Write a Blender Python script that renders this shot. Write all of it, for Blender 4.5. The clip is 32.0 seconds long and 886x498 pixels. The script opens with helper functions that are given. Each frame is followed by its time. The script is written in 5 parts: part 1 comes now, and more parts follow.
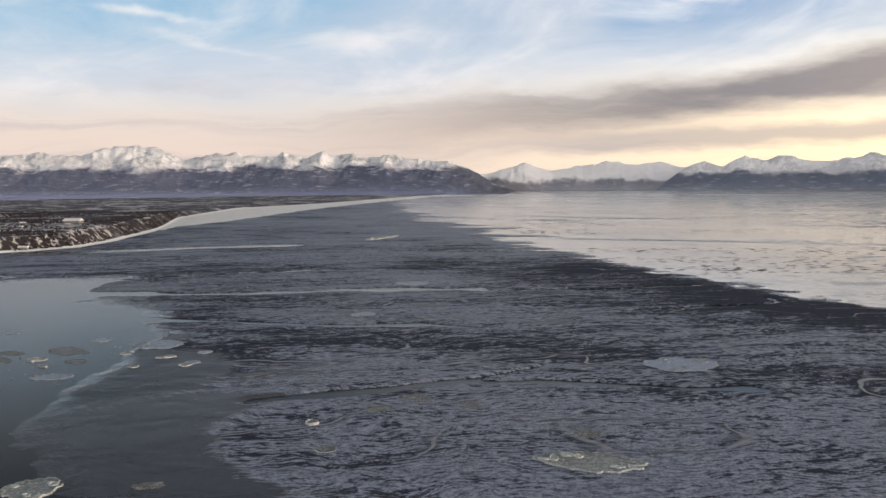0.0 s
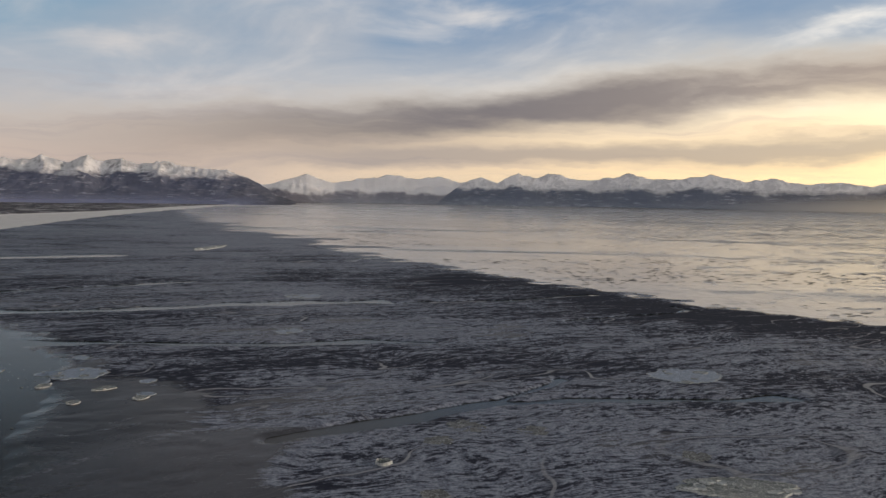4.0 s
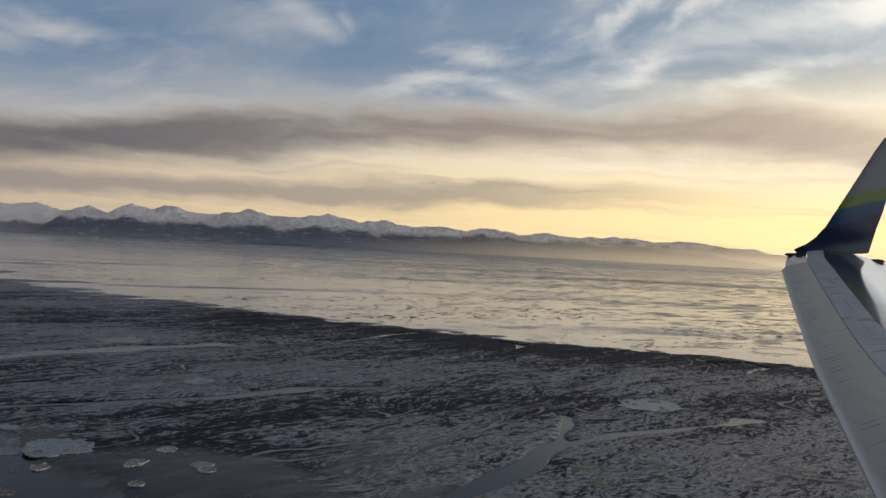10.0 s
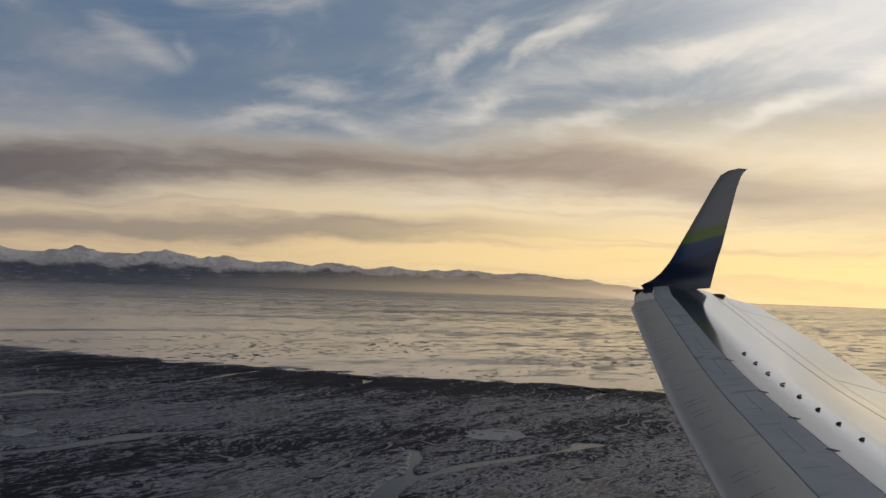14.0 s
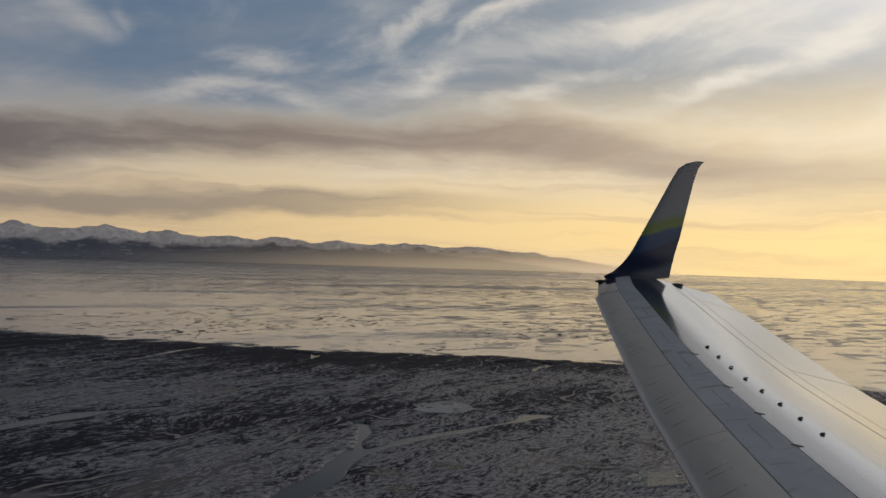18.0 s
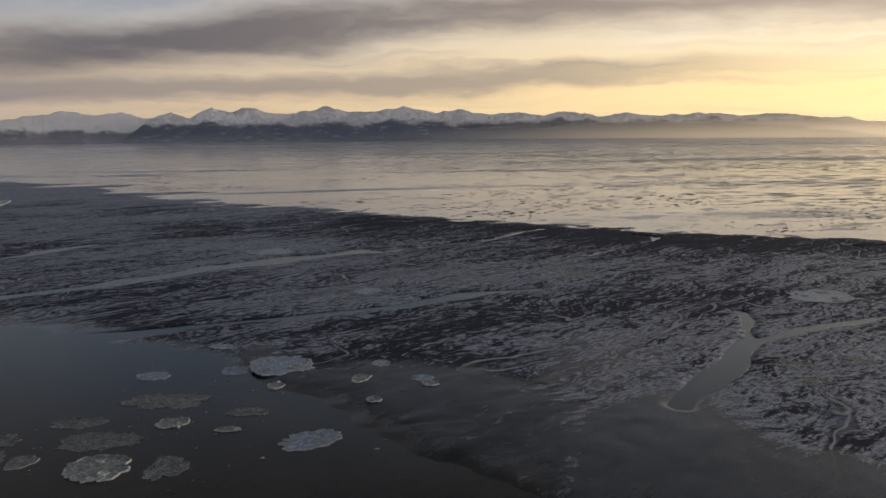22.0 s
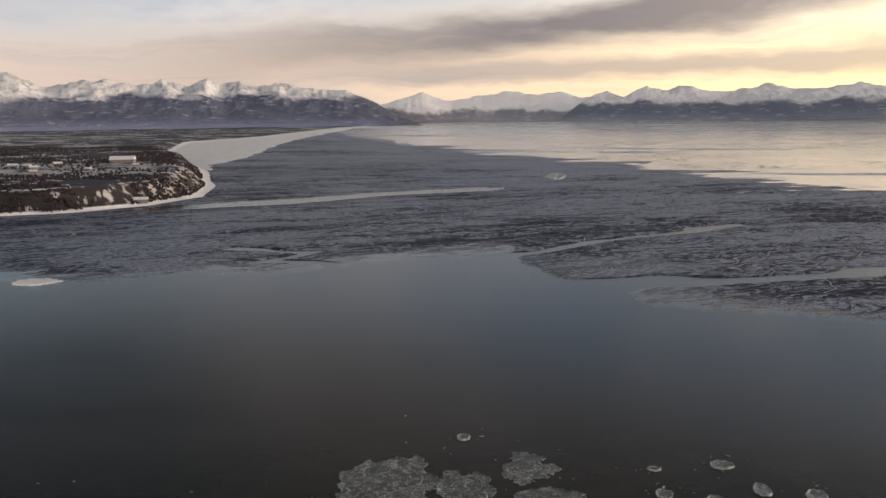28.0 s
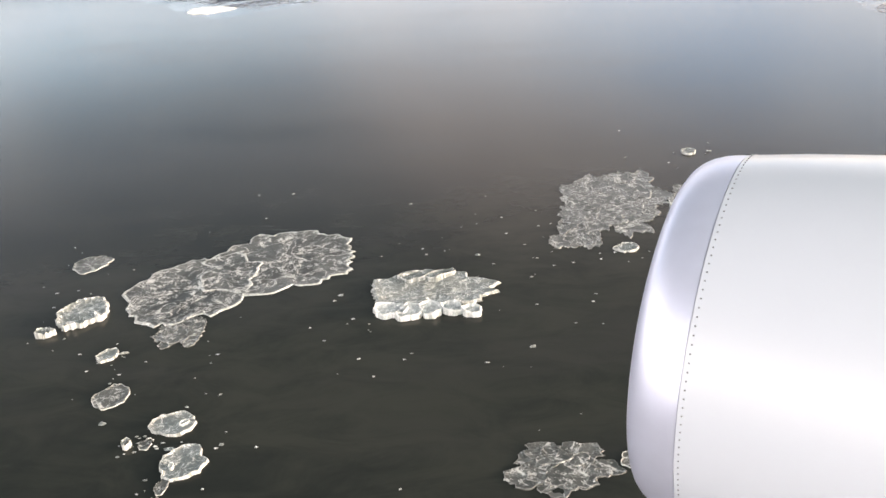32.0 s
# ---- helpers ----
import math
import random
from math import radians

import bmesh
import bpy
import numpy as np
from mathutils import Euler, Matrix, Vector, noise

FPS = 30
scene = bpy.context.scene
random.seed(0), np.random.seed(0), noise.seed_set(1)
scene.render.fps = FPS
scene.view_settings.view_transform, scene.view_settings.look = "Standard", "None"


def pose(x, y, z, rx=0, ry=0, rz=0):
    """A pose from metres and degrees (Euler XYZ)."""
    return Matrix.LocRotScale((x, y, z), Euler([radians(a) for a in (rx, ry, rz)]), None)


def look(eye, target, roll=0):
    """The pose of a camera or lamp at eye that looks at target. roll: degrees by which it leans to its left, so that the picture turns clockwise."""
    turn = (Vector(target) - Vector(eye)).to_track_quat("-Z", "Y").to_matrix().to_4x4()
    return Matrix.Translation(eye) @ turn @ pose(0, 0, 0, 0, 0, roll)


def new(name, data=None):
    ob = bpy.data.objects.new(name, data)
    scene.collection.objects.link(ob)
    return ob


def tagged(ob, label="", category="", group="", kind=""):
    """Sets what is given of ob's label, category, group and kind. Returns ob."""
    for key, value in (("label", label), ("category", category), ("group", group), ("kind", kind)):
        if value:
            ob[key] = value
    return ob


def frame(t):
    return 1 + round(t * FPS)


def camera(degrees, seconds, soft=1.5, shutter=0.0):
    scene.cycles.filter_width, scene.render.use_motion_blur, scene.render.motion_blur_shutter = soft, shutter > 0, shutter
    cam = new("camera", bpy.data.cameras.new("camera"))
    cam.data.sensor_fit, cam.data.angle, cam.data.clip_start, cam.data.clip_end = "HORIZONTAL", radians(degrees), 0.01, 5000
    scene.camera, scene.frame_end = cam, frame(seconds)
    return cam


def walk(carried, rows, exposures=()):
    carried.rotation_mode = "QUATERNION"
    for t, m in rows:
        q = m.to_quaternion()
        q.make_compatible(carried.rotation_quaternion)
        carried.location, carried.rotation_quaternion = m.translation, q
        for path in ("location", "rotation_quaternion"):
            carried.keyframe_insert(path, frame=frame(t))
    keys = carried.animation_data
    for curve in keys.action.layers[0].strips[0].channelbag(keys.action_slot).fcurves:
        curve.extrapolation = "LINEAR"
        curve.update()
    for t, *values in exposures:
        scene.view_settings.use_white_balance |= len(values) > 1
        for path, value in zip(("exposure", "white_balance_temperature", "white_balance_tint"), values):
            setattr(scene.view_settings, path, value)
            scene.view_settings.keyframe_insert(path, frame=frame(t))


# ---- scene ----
cam = camera(55.14, 32.0, soft=1.5)

# seconds, place, heading (clockwise from +y), tilt, roll
ROWS = (
    (0, -0.46, -0.02, 70.40, -7.61, -4.74, -0.59),
    (0.5, -6.96, 2.36, 69.95, -6.36, -3.91, -0.86),
    (1, -14.02, 4.95, 69.49, -4.10, -3.79, -1.06),
    (1.5, -22.71, 8.17, 68.94, -0.89, -4.25, -0.79),
    (2, -32.73, 11.93, 68.35, 1.68, -4.48, -0.38),
    (2.5, -44.12, 16.26, 67.71, 3.89, -4.04, -0.17),
    (3, -56.72, 21.15, 67.06, 5.53, -3.69, 0.07),
    (3.5, -70.20, 26.49, 66.42, 6.84, -3.85, 0.57),
    (4, -84.50, 32.31, 65.81, 8.11, -3.85, 0.78),
    (4.5, -99.31, 38.51, 65.23, 9.35, -3.83, 0.91),
    (5, -114.31, 44.99, 64.70, 10.67, -3.79, 1.04),
    (5.5, -129.63, 51.83, 65.25, 12.17, -3.72, 1.27),
    (6, -145.16, 59.02, 66.78, 14.08, -2.62, 1.93),
    (6.5, -160.74, 66.47, 69.00, 16.77, -1.04, 2.19),
    (7, -175.94, 74.02, 71.05, 19.05, -0.27, 1.82),
    (7.5, -190.58, 81.54, 72.11, 20.87, 0.16, 0.99),
    (8, -203.97, 88.64, 72.49, 23.98, 0.61, 1.12),
    (8.1, -206.43, 89.97, 72.45, 24.62, 0.58, 1.17),
    (8.2, -208.83, 91.28, 72.40, 25.27, 0.49, 1.23),
    (8.3, -210.99, 92.45, 72.34, 25.91, 0.36, 1.31),
    (8.4, -212.73, 93.39, 72.25, 26.54, 0.21, 1.39),
    (8.5, -214.31, 94.24, 72.13, 27.14, 0.06, 1.48),
    (8.6, -215.65, 94.96, 71.50, 27.71, -0.12, 1.57),
    (8.7, -216.42, 95.08, 70.08, 28.24, -0.37, 1.67),
    (8.8, -216.58, 94.86, 67.38, 28.78, -0.61, 1.78),
    (8.9, -216.77, 94.67, 64.34, 29.31, -0.85, 1.89),
    (9, -217.01, 94.52, 62.18, 29.86, -1.04, 2.00),
    (9.1, -217.01, 94.51, 61.78, 30.43, -1.19, 2.13),
    (9.2, -217.01, 94.51, 61.78, 31.02, -1.33, 2.27),
    (9.5, -217.00, 94.51, 61.78, 32.74, -1.57, 2.62),
    (10, -216.99, 94.51, 61.79, 35.17, -0.58, 2.87),
    (10.5, -216.74, 94.74, 61.82, 37.71, 0.60, 2.52),
    (11, -216.49, 95.03, 61.82, 38.90, 1.07, 2.06),
    (11.5, -216.39, 95.15, 61.76, 39.28, 1.63, 1.69),
    (12, -216.35, 95.16, 61.77, 40.25, 1.35, 1.95),
    (12.5, -216.32, 95.16, 61.79, 41.35, 0.94, 2.19),
    (13, -216.33, 95.20, 61.80, 43.78, 0.91, 1.66),
    (13.5, -216.36, 95.28, 61.81, 45.34, 1.55, 1.76),
    (14, -216.37, 95.28, 61.92, 45.46, 2.14, 1.98),
    (14.5, -216.50, 95.26, 62.13, 47.29, 1.40, 2.60),
    (15, -216.56, 95.28, 62.12, 47.90, 1.46, 2.57),
    (15.5, -216.62, 95.33, 62.09, 48.28, 1.58, 2.51),
    (16, -216.65, 95.39, 62.08, 48.60, 1.70, 2.43),
    (16.5, -216.66, 95.41, 62.05, 49.05, 1.77, 2.33),
    (17, -216.66, 95.40, 62.09, 49.83, 1.34, 2.15),
    (17.1, -216.67, 95.39, 62.11, 49.90, 1.28, 2.11),
    (17.2, -216.68, 95.38, 62.20, 49.96, 1.21, 2.07),
    (17.3, -216.69, 95.37, 62.29, 50.01, 1.15, 2.02),
    (17.4, -216.74, 95.37, 62.32, 50.05, 1.09, 1.98),
    (17.5, -216.80, 95.39, 62.32, 50.06, 1.02, 1.94),
    (18, -216.90, 95.40, 62.28, 49.11, 0.47, 1.68),
    (18.5, -217.11, 95.37, 62.46, 45.95, -0.99, 1.54),
    (19, -217.30, 95.38, 62.73, 42.98, -2.51, 1.28),
    (19.5, -217.30, 95.57, 63.12, 40.80, -4.67, 2.09),
    (20, -217.23, 95.78, 63.52, 39.24, -6.96, 1.73),
    (20.5, -217.25, 95.84, 63.67, 36.80, -5.77, 1.04),
    (20.7, -218.29, 96.46, 63.57, 36.02, -5.73, 0.78),
    (20.85, -220.01, 97.46, 63.65, 35.47, -5.71, 0.60),
    (21, -222.01, 98.63, 63.98, 34.94, -5.70, 0.40),
    (21.2, -225.66, 100.74, 64.87, 34.26, -6.01, 0.08),
    (21.5, -233.10, 104.93, 66.79, 33.15, -6.94, -0.32),
    (22, -246.80, 112.89, 68.10, 30.35, -8.26, -0.51),
    (22.5, -261.74, 121.91, 68.39, 28.39, -7.94, -0.94),
    (23, -275.34, 130.38, 67.02, 27.04, -6.79, -1.31),
    (23.5, -287.63, 138.24, 65.87, 26.43, -5.36, -2.02),
    (24, -298.62, 145.44, 65.59, 26.02, -5.42, -1.66),
    (24.5, -308.33, 151.94, 65.31, 24.89, -5.49, -1.06),
    (25, -316.79, 157.69, 65.05, 22.13, -7.04, -0.60),
    (25.5, -324.09, 162.74, 64.80, 18.20, -8.38, -1.20),
    (26, -331.20, 167.71, 64.53, 14.87, -7.47, -1.44),
    (26.5, -338.56, 172.93, 64.75, 12.46, -6.92, -1.00),
    (27, -346.67, 178.75, 65.35, 9.56, -7.22, -0.84),
    (27.5, -357.05, 186.31, 65.34, 6.35, -8.07, -0.71),
    (28, -367.88, 194.33, 64.73, 3.75, -9.35, -0.64),
    (28.2, -371.78, 197.25, 64.48, 3.08, -9.96, -0.62),
    (28.4, -375.49, 200.04, 64.10, 2.72, -10.61, -0.61),
    (28.5, -377.22, 201.35, 63.62, 2.67, -10.95, -0.61),
    (28.6, -379.23, 202.86, 63.01, 2.74, -11.41, -0.63),
    (28.7, -381.24, 204.35, 62.12, 2.90, -12.03, -0.68),
    (28.8, -382.23, 205.07, 60.92, 3.14, -12.76, -0.75),
    (28.9, -382.37, 205.14, 58.94, 3.43, -13.52, -0.82),
    (29, -382.43, 205.17, 57.40, 3.73, -14.26, -0.88),
    (29.1, -382.43, 205.17, 57.13, 4.15, -15.10, -0.92),
    (29.5, -382.43, 205.17, 57.04, 5.37, -16.79, -1.08),
    (30, -382.31, 205.06, 57.03, 4.55, -19.70, -2.14),
    (30.5, -382.10, 204.92, 56.99, 3.42, -22.92, -3.32),
    (31, -381.83, 204.76, 56.91, 0.76, -25.08, -4.14),
    (31.5, -381.53, 204.56, 56.68, -2.92, -25.51, -4.53),
    (32, -381.27, 204.37, 56.48, -7.23, -26.35, -4.65),
)
EXPOSURES = ((0, 0.55, 5970, 11), (3, 0.12, 6010, 11), (6, -0.13, 6140, 13), (8, -0.3, 5860, 11), (9, -0.38, 5760, 11), (10, -0.48, 5770, 11), (11, -0.9, 5910, 13), (12, -0.97, 5920, 12), (13, -0.83, 5930, 13), (17, -0.86, 5960, 13), (18, -0.93, 5980, 13), (18.8, -0.86, 5960, 13), (20, -0.5, 5880, 13), (21, -0.66, 5900, 14), (22, -0.48, 5880, 13), (24, -0.48, 6030, 13), (25, -0.63, 6130, 13), (25.5, -0.28, 6130, 13), (26, 0.07, 6130, 13), (28.5, 0.57, 6260, 13), (29, 1.05, 6310, 13), (29.5, 1.7, 6460, 13), (30, 2.57, 6410, 13), (31, 2.67, 6410, 13), (32, 2.47, 6410, 13))


def aim(t, x, y, z, az, el, roll):
    a, e = radians(az), radians(el)
    way = Vector((math.sin(a) * math.cos(e), math.cos(a) * math.cos(e), math.sin(e)))
    eye = Vector((x, y, z))
    return t, look(eye, eye + way * 10, roll)


walk(cam, [aim(*row) for row in ROWS], EXPOSURES)

# ---- node building ----


class Nodes:
    """A short hand for building node trees."""

    def __init__(self, tree):
        self.tree = tree
        tree.nodes.clear()

    def add(self, kind):
        return self.tree.nodes.new(kind)

    def put(self, socket, value):
        if isinstance(value, bpy.types.NodeSocket):
            self.tree.links.new(value, socket)
        elif value is not None:
            socket.default_value = value

    def math(self, op, a, b=None, c=None, clamp=False):
        node = self.add("ShaderNodeMath")
        node.operation, node.use_clamp = op, clamp
        for socket, value in zip(node.inputs, (a, b, c)):
            self.put(socket, value)
        return node.outputs[0]

    def step(self, low, high, x):
        node = self.add("ShaderNodeMapRange")
        node.interpolation_type = "SMOOTHSTEP"
        for socket, value in zip(node.inputs, (x, low, high, 0.0, 1.0)):
            self.put(socket, value)
        return node.outputs[0]

    def mix(self, fac, a, b):
        node = self.add("ShaderNodeMix")
        node.data_type = "RGBA"
        self.put(node.inputs[0], fac)
        for socket, value in ((node.inputs[6], a), (node.inputs[7], b)):
            self.put(socket, (*value, 1) if isinstance(value, tuple) else value)
        return node.outputs[2]

    def xyz(self, x, y, z=0.0):
        node = self.add("ShaderNodeCombineXYZ")
        for socket, value in zip(node.inputs, (x, y, z)):
            self.put(socket, value)
        return node.outputs[0]

    def split(self, vector):
        node = self.add("ShaderNodeSeparateXYZ")
        self.put(node.inputs[0], vector)
        return node.outputs

    def noise(self, vector, scale, detail=4.0, rough=0.55, distort=0.0):
        node = self.add("ShaderNodeTexNoise")
        self.put(node.inputs["Vector"], vector)
        for key, value in (("Scale", scale), ("Detail", detail), ("Roughness", rough), ("Distortion", distort)):
            node.inputs[key].default_value = value
        return node.outputs[0]

    def cells(self, vector, scale, feature="DISTANCE_TO_EDGE", random_=1.0):
        node = self.add("ShaderNodeTexVoronoi")
        node.feature = feature
        self.put(node.inputs["Vector"], vector)
        node.inputs["Scale"].default_value = scale
        node.inputs["Randomness"].default_value = random_
        return node.outputs

    def scaled(self, vector, x, y, z=1.0, turn=0.0):
        node = self.add("ShaderNodeMapping")
        self.put(node.inputs[0], vector)
        node.inputs["Rotation"].default_value = (0, 0, radians(turn))
        node.inputs["Scale"].default_value = (x, y, z)
        return node.outputs[0]

    def slanted(self, vector, x, y, turn):
        """Stretched along a line turned from the x axis."""
        return self.scaled(self.scaled(vector, 1, 1, 1, -turn), x, y)

    def bump(self, height, strength, distance):
        node = self.add("ShaderNodeBump")
        node.inputs["Strength"].default_value = strength
        node.inputs["Distance"].default_value = distance
        self.put(node.inputs["Height"], height)
        return node.outputs[0]


def material(name):
    mat = bpy.data.materials.new(name)
    mat.use_nodes = True
    n = Nodes(mat.node_tree)
    out = n.add("ShaderNodeOutputMaterial")
    bsdf = n.add("ShaderNodeBsdfPrincipled")
    n.tree.links.new(bsdf.outputs[0], out.inputs[0])
    place = n.add("ShaderNodeTexCoord").outputs["Object"]
    return mat, n, bsdf, place


# ---- sky and sun ----
SUN_AZ, SUN_EL = 96.0, 6.0


# from azimuth and height, to azimuth and height, half width, weight
STREAKS = (
    (2.5, 14.6, 8.5, 11.6, 1.1, 0.9), (5, 12.2, 13.5, 11.3, 1.1, 0.9), (22.5, 15.6, 28.0, 12.8, 1.2, 0.65), (27.0, 15.4, 28.6, 12.9, 0.8, 0.40),
    (29, 9.7, 40, 10.1, 0.9, 0.95), (33, 12.4, 41, 11.2, 1.0, 0.45), (42.5, 13.4, 50.5, 17.2, 1.1, 0.95), (49, 13.6, 56.5, 17.4, 0.9, 0.85),
    (45, 11.4, 51, 12.2, 1.0, 0.8), (50, 9.8, 60, 11.2, 0.9, 0.95), (55, 11.0, 63, 12.6, 0.9, 0.8), (56, 13.8, 71, 17.0, 1.2, 0.95),
    (61, 10.0, 73, 13.6, 1.1, 0.9), (69, 12.2, 79, 15.4, 1.4, 0.9), (-37, 5.6, -24, 4.9, 1.2, 0.9), (-17, 9.0, -7, 9.3, 1.5, 0.75),
    (-29, 10.3, -22, 9.4, 0.4, 0.9), (-25, 8.8, -18, 7.8, 0.4, 0.7), (-14, 6.0, -2, 7.0, 1.3, 0.6), (2, 10.6, 11, 11.0, 1.0, 0.6), (-10, 4.8, 4, 5.6, 0.8, 0.5),
)


def build_world():
    world = bpy.data.worlds.new("winter_evening_sky")
    scene.world = world
    world.use_nodes = True
    n = Nodes(world.node_tree)
    out = n.add("ShaderNodeOutputWorld")
    back = n.add("ShaderNodeBackground")
    n.tree.links.new(back.outputs[0], out.inputs[0])
    x, y, z = n.split(n.add("ShaderNodeTexCoord").outputs["Generated"])
    az = n.math("MULTIPLY", n.math("ARCTAN2", x, y), 57.2958)
    el = n.math("MULTIPLY", n.math("ARCSINE", z), 57.2958)
    warm = n.step(-20.0, 92.0, az)
    # wandering of the bands
    wob = n.noise(n.xyz(n.math("MULTIPLY", az, 0.05), n.math("MULTIPLY", el, 0.16)), 1.0, 5.0, 0.55)
    wob = n.math("SUBTRACT", wob, 0.5)
    fine = n.math("SUBTRACT", n.noise(n.xyz(n.math("MULTIPLY", az, 0.13), n.math("MULTIPLY", el, 0.55)), 1.0, 7.0, 0.62), 0.5)
    elw = n.math("ADD", el, n.math("ADD", n.math("MULTIPLY", wob, 4.0), n.math("MULTIPLY", fine, 1.6)))
    # clear sky above, thin overcast towards the zenith
    sky = n.add("ShaderNodeTexSky")
    sky.sky_type, sky.sun_disc = "NISHITA", False
    sky.sun_elevation, sky.sun_rotation = radians(SUN_EL), radians(SUN_AZ)
    dim = n.add("ShaderNodeVectorMath")
    dim.operation = "SCALE"
    n.put(dim.inputs[0], sky.outputs[0])
    dim.inputs["Scale"].default_value = 0.06
    blue = n.mix(n.step(-24.0, 16.0, az), (0.26, 0.40, 0.50), (0.190, 0.305, 0.455))
    blue = n.mix(n.step(16.0, 78.0, az), blue, (0.56, 0.62, 0.64))
    clear = n.mix(0.12, blue, dim.outputs[0])
    pale = n.mix(warm, (0.50, 0.50, 0.50), (1.25, 1.06, 0.74))
    thin = n.noise(n.xyz(n.math("MULTIPLY", az, 0.03), n.math("MULTIPLY", el, 0.09), 9.0), 1.0, 5.0, 0.55, 0.4)
    clear = n.mix(n.math("MULTIPLY", n.step(0.40, 0.75, thin), 0.55), clear, n.mix(warm, (0.53, 0.50, 0.48), (0.86, 0.80, 0.64)))
    clear = n.mix(n.math("MULTIPLY", n.step(n.math("MULTIPLY_ADD", warm, 5.5, 10.0), 6.5, elw), 0.78), clear, pale)
    murk = n.noise(n.xyz(n.math("MULTIPLY", az, 0.035), n.math("MULTIPLY", el, 0.07), 1.0), 1.0, 5.0, 0.55, 0.4)
    slant = n.math("SUBTRACT", az, n.math("MULTIPLY_ADD", el, 1.1, -32.0))
    rosy = n.math("ADD", n.math("MULTIPLY", murk, 0.55), n.math("MULTIPLY_ADD", n.step(-9.0, 11.0, slant), 0.50, -0.02))
    over = n.mix(n.step(0.34, 0.66, rosy), (0.070, 0.084, 0.104), (0.265, 0.222, 0.208))
    over = n.mix(n.step(30.0, 70.0, az), over, (0.40, 0.36, 0.31))
    over = n.mix(n.step(21.0, 30.0, el), over, (0.044, 0.053, 0.054))
    early = n.math("MULTIPLY", n.step(30.0, -22.0, az), 7.0)
    clear = n.mix(n.step(n.math("SUBTRACT", 18.2, early), n.math("SUBTRACT", 21.6, early), el), clear, over)
    # bright thin cloud round the sun
    bright = n.math("MULTIPLY", n.math("MULTIPLY", n.step(52.0, 84.0, az), n.step(145.0, 118.0, az)), n.math("MULTIPLY", n.step(9.0, 17.0, elw), n.step(40.0, 26.0, el)))
    clear = n.mix(n.math("MULTIPLY", bright, 0.8), clear, (2.0, 1.85, 1.6))
    # cream veil near the horizon
    grey = n.mix(n.step(2.0, 5.5, elw), (0.62, 0.485, 0.385), (0.60, 0.51, 0.42))
    glow = n.mix(n.step(1.5, 6.0, elw), (2.25, 1.58, 0.62), (1.92, 1.50, 0.86))
    low = n.mix(warm, grey, glow)
    hi = n.math("MULTIPLY_ADD", warm, 7.0, 7.2)
    veil = n.mix(n.step(n.math("MULTIPLY_ADD", warm, 3.0, 4.0), hi, elw), low, clear)
    stria = n.noise(n.xyz(n.math("MULTIPLY", az, 0.035), n.math("MULTIPLY", elw, 0.9), 5.0), 1.0, 5.0, 0.6, 0.3)
    veil = n.mix(n.math("MULTIPLY", n.step(0.46, 0.74, stria), n.math("MULTIPLY", n.step(9.0, 5.0, el), 0.45)), veil, n.mix(warm, (0.36, 0.31, 0.31), (0.95, 0.68, 0.46)))
    # soft wisps: streaks of cirrus, from one end to the other, half width, weight
    warp = n.math("SUBTRACT", n.noise(n.xyz(n.math("MULTIPLY", az, 0.10), n.math("MULTIPLY", el, 0.16), 3.3), 1.0, 5.0, 0.58, 0.4), 0.5)
    flat = n.xyz(n.math("MULTIPLY_ADD", warp, 6.5, az), n.math("MULTIPLY_ADD", warp, -4.0, el))
    streaks = None
    for a0, e0, a1, e1, wide, weight in STREAKS:
        node = n.add("ShaderNodeMapping")
        node.vector_type = "TEXTURE"
        n.put(node.inputs[0], flat)
        node.inputs["Location"].default_value = ((a0 + a1) / 2, (e0 + e1) / 2, 0)
        node.inputs["Rotation"].default_value = (0, 0, math.atan2(e1 - e0, a1 - a0))
        node.inputs["Scale"].default_value = (math.hypot(a1 - a0, e1 - e0) * 0.62, wide, 1)
        span = n.add("ShaderNodeVectorMath")
        span.operation = "LENGTH"
        n.put(span.inputs[0], node.outputs[0])
        one = n.math("MULTIPLY", n.step(1.15, 0.0, span.outputs["Value"]), weight)
        streaks = one if streaks is None else n.math("MAXIMUM", streaks, one)
    shear = n.xyz(n.math("ADD", n.math("MULTIPLY", az, 0.05), n.math("MULTIPLY", el, -0.05)), n.math("MULTIPLY", el, 0.12), 7.3)
    w1 = n.noise(shear, 1.9, 7.0, 0.58, 0.5)
    cover = n.math("ADD", n.math("MULTIPLY", streaks, 0.36), n.math("MULTIPLY_ADD", warm, 0.06, n.math("MULTIPLY_ADD", w1, 1.35, -0.17)))
    wisp = n.math("MULTIPLY", n.step(0.40, 1.18, cover), n.math("MULTIPLY", n.step(3.5, 7.0, el), n.step(28.0, 17.0, el)))
    white = n.mix(warm, (0.74, 0.66, 0.58), (1.95, 1.72, 1.32))
    veil = n.mix(n.math("MULTIPLY", wisp, 0.86), veil, white)
    # slate bands
    rise = n.math("MULTIPLY", n.step(-22.0, 50.0, az), 4.9)
    fall = n.math("MULTIPLY", n.step(48.0, 80.0, az), -2.6)
    centre = n.math("ADD", n.math("ADD", rise, fall), 3.25)
    off = n.math("SUBTRACT", elw, centre)
    up = n.math("SUBTRACT", 1.0, n.step(0.2, 2.1, off))
    down = n.step(-2.7, -0.4, off)
    band = n.math("MULTIPLY", n.math("MULTIPLY", up, down), n.math("SUBTRACT", 1.0, n.math("MULTIPLY", n.step(50.0, 84.0, az), 0.7)))
    band = n.math("MULTIPLY", band, n.step(-26.0, 12.0, az))
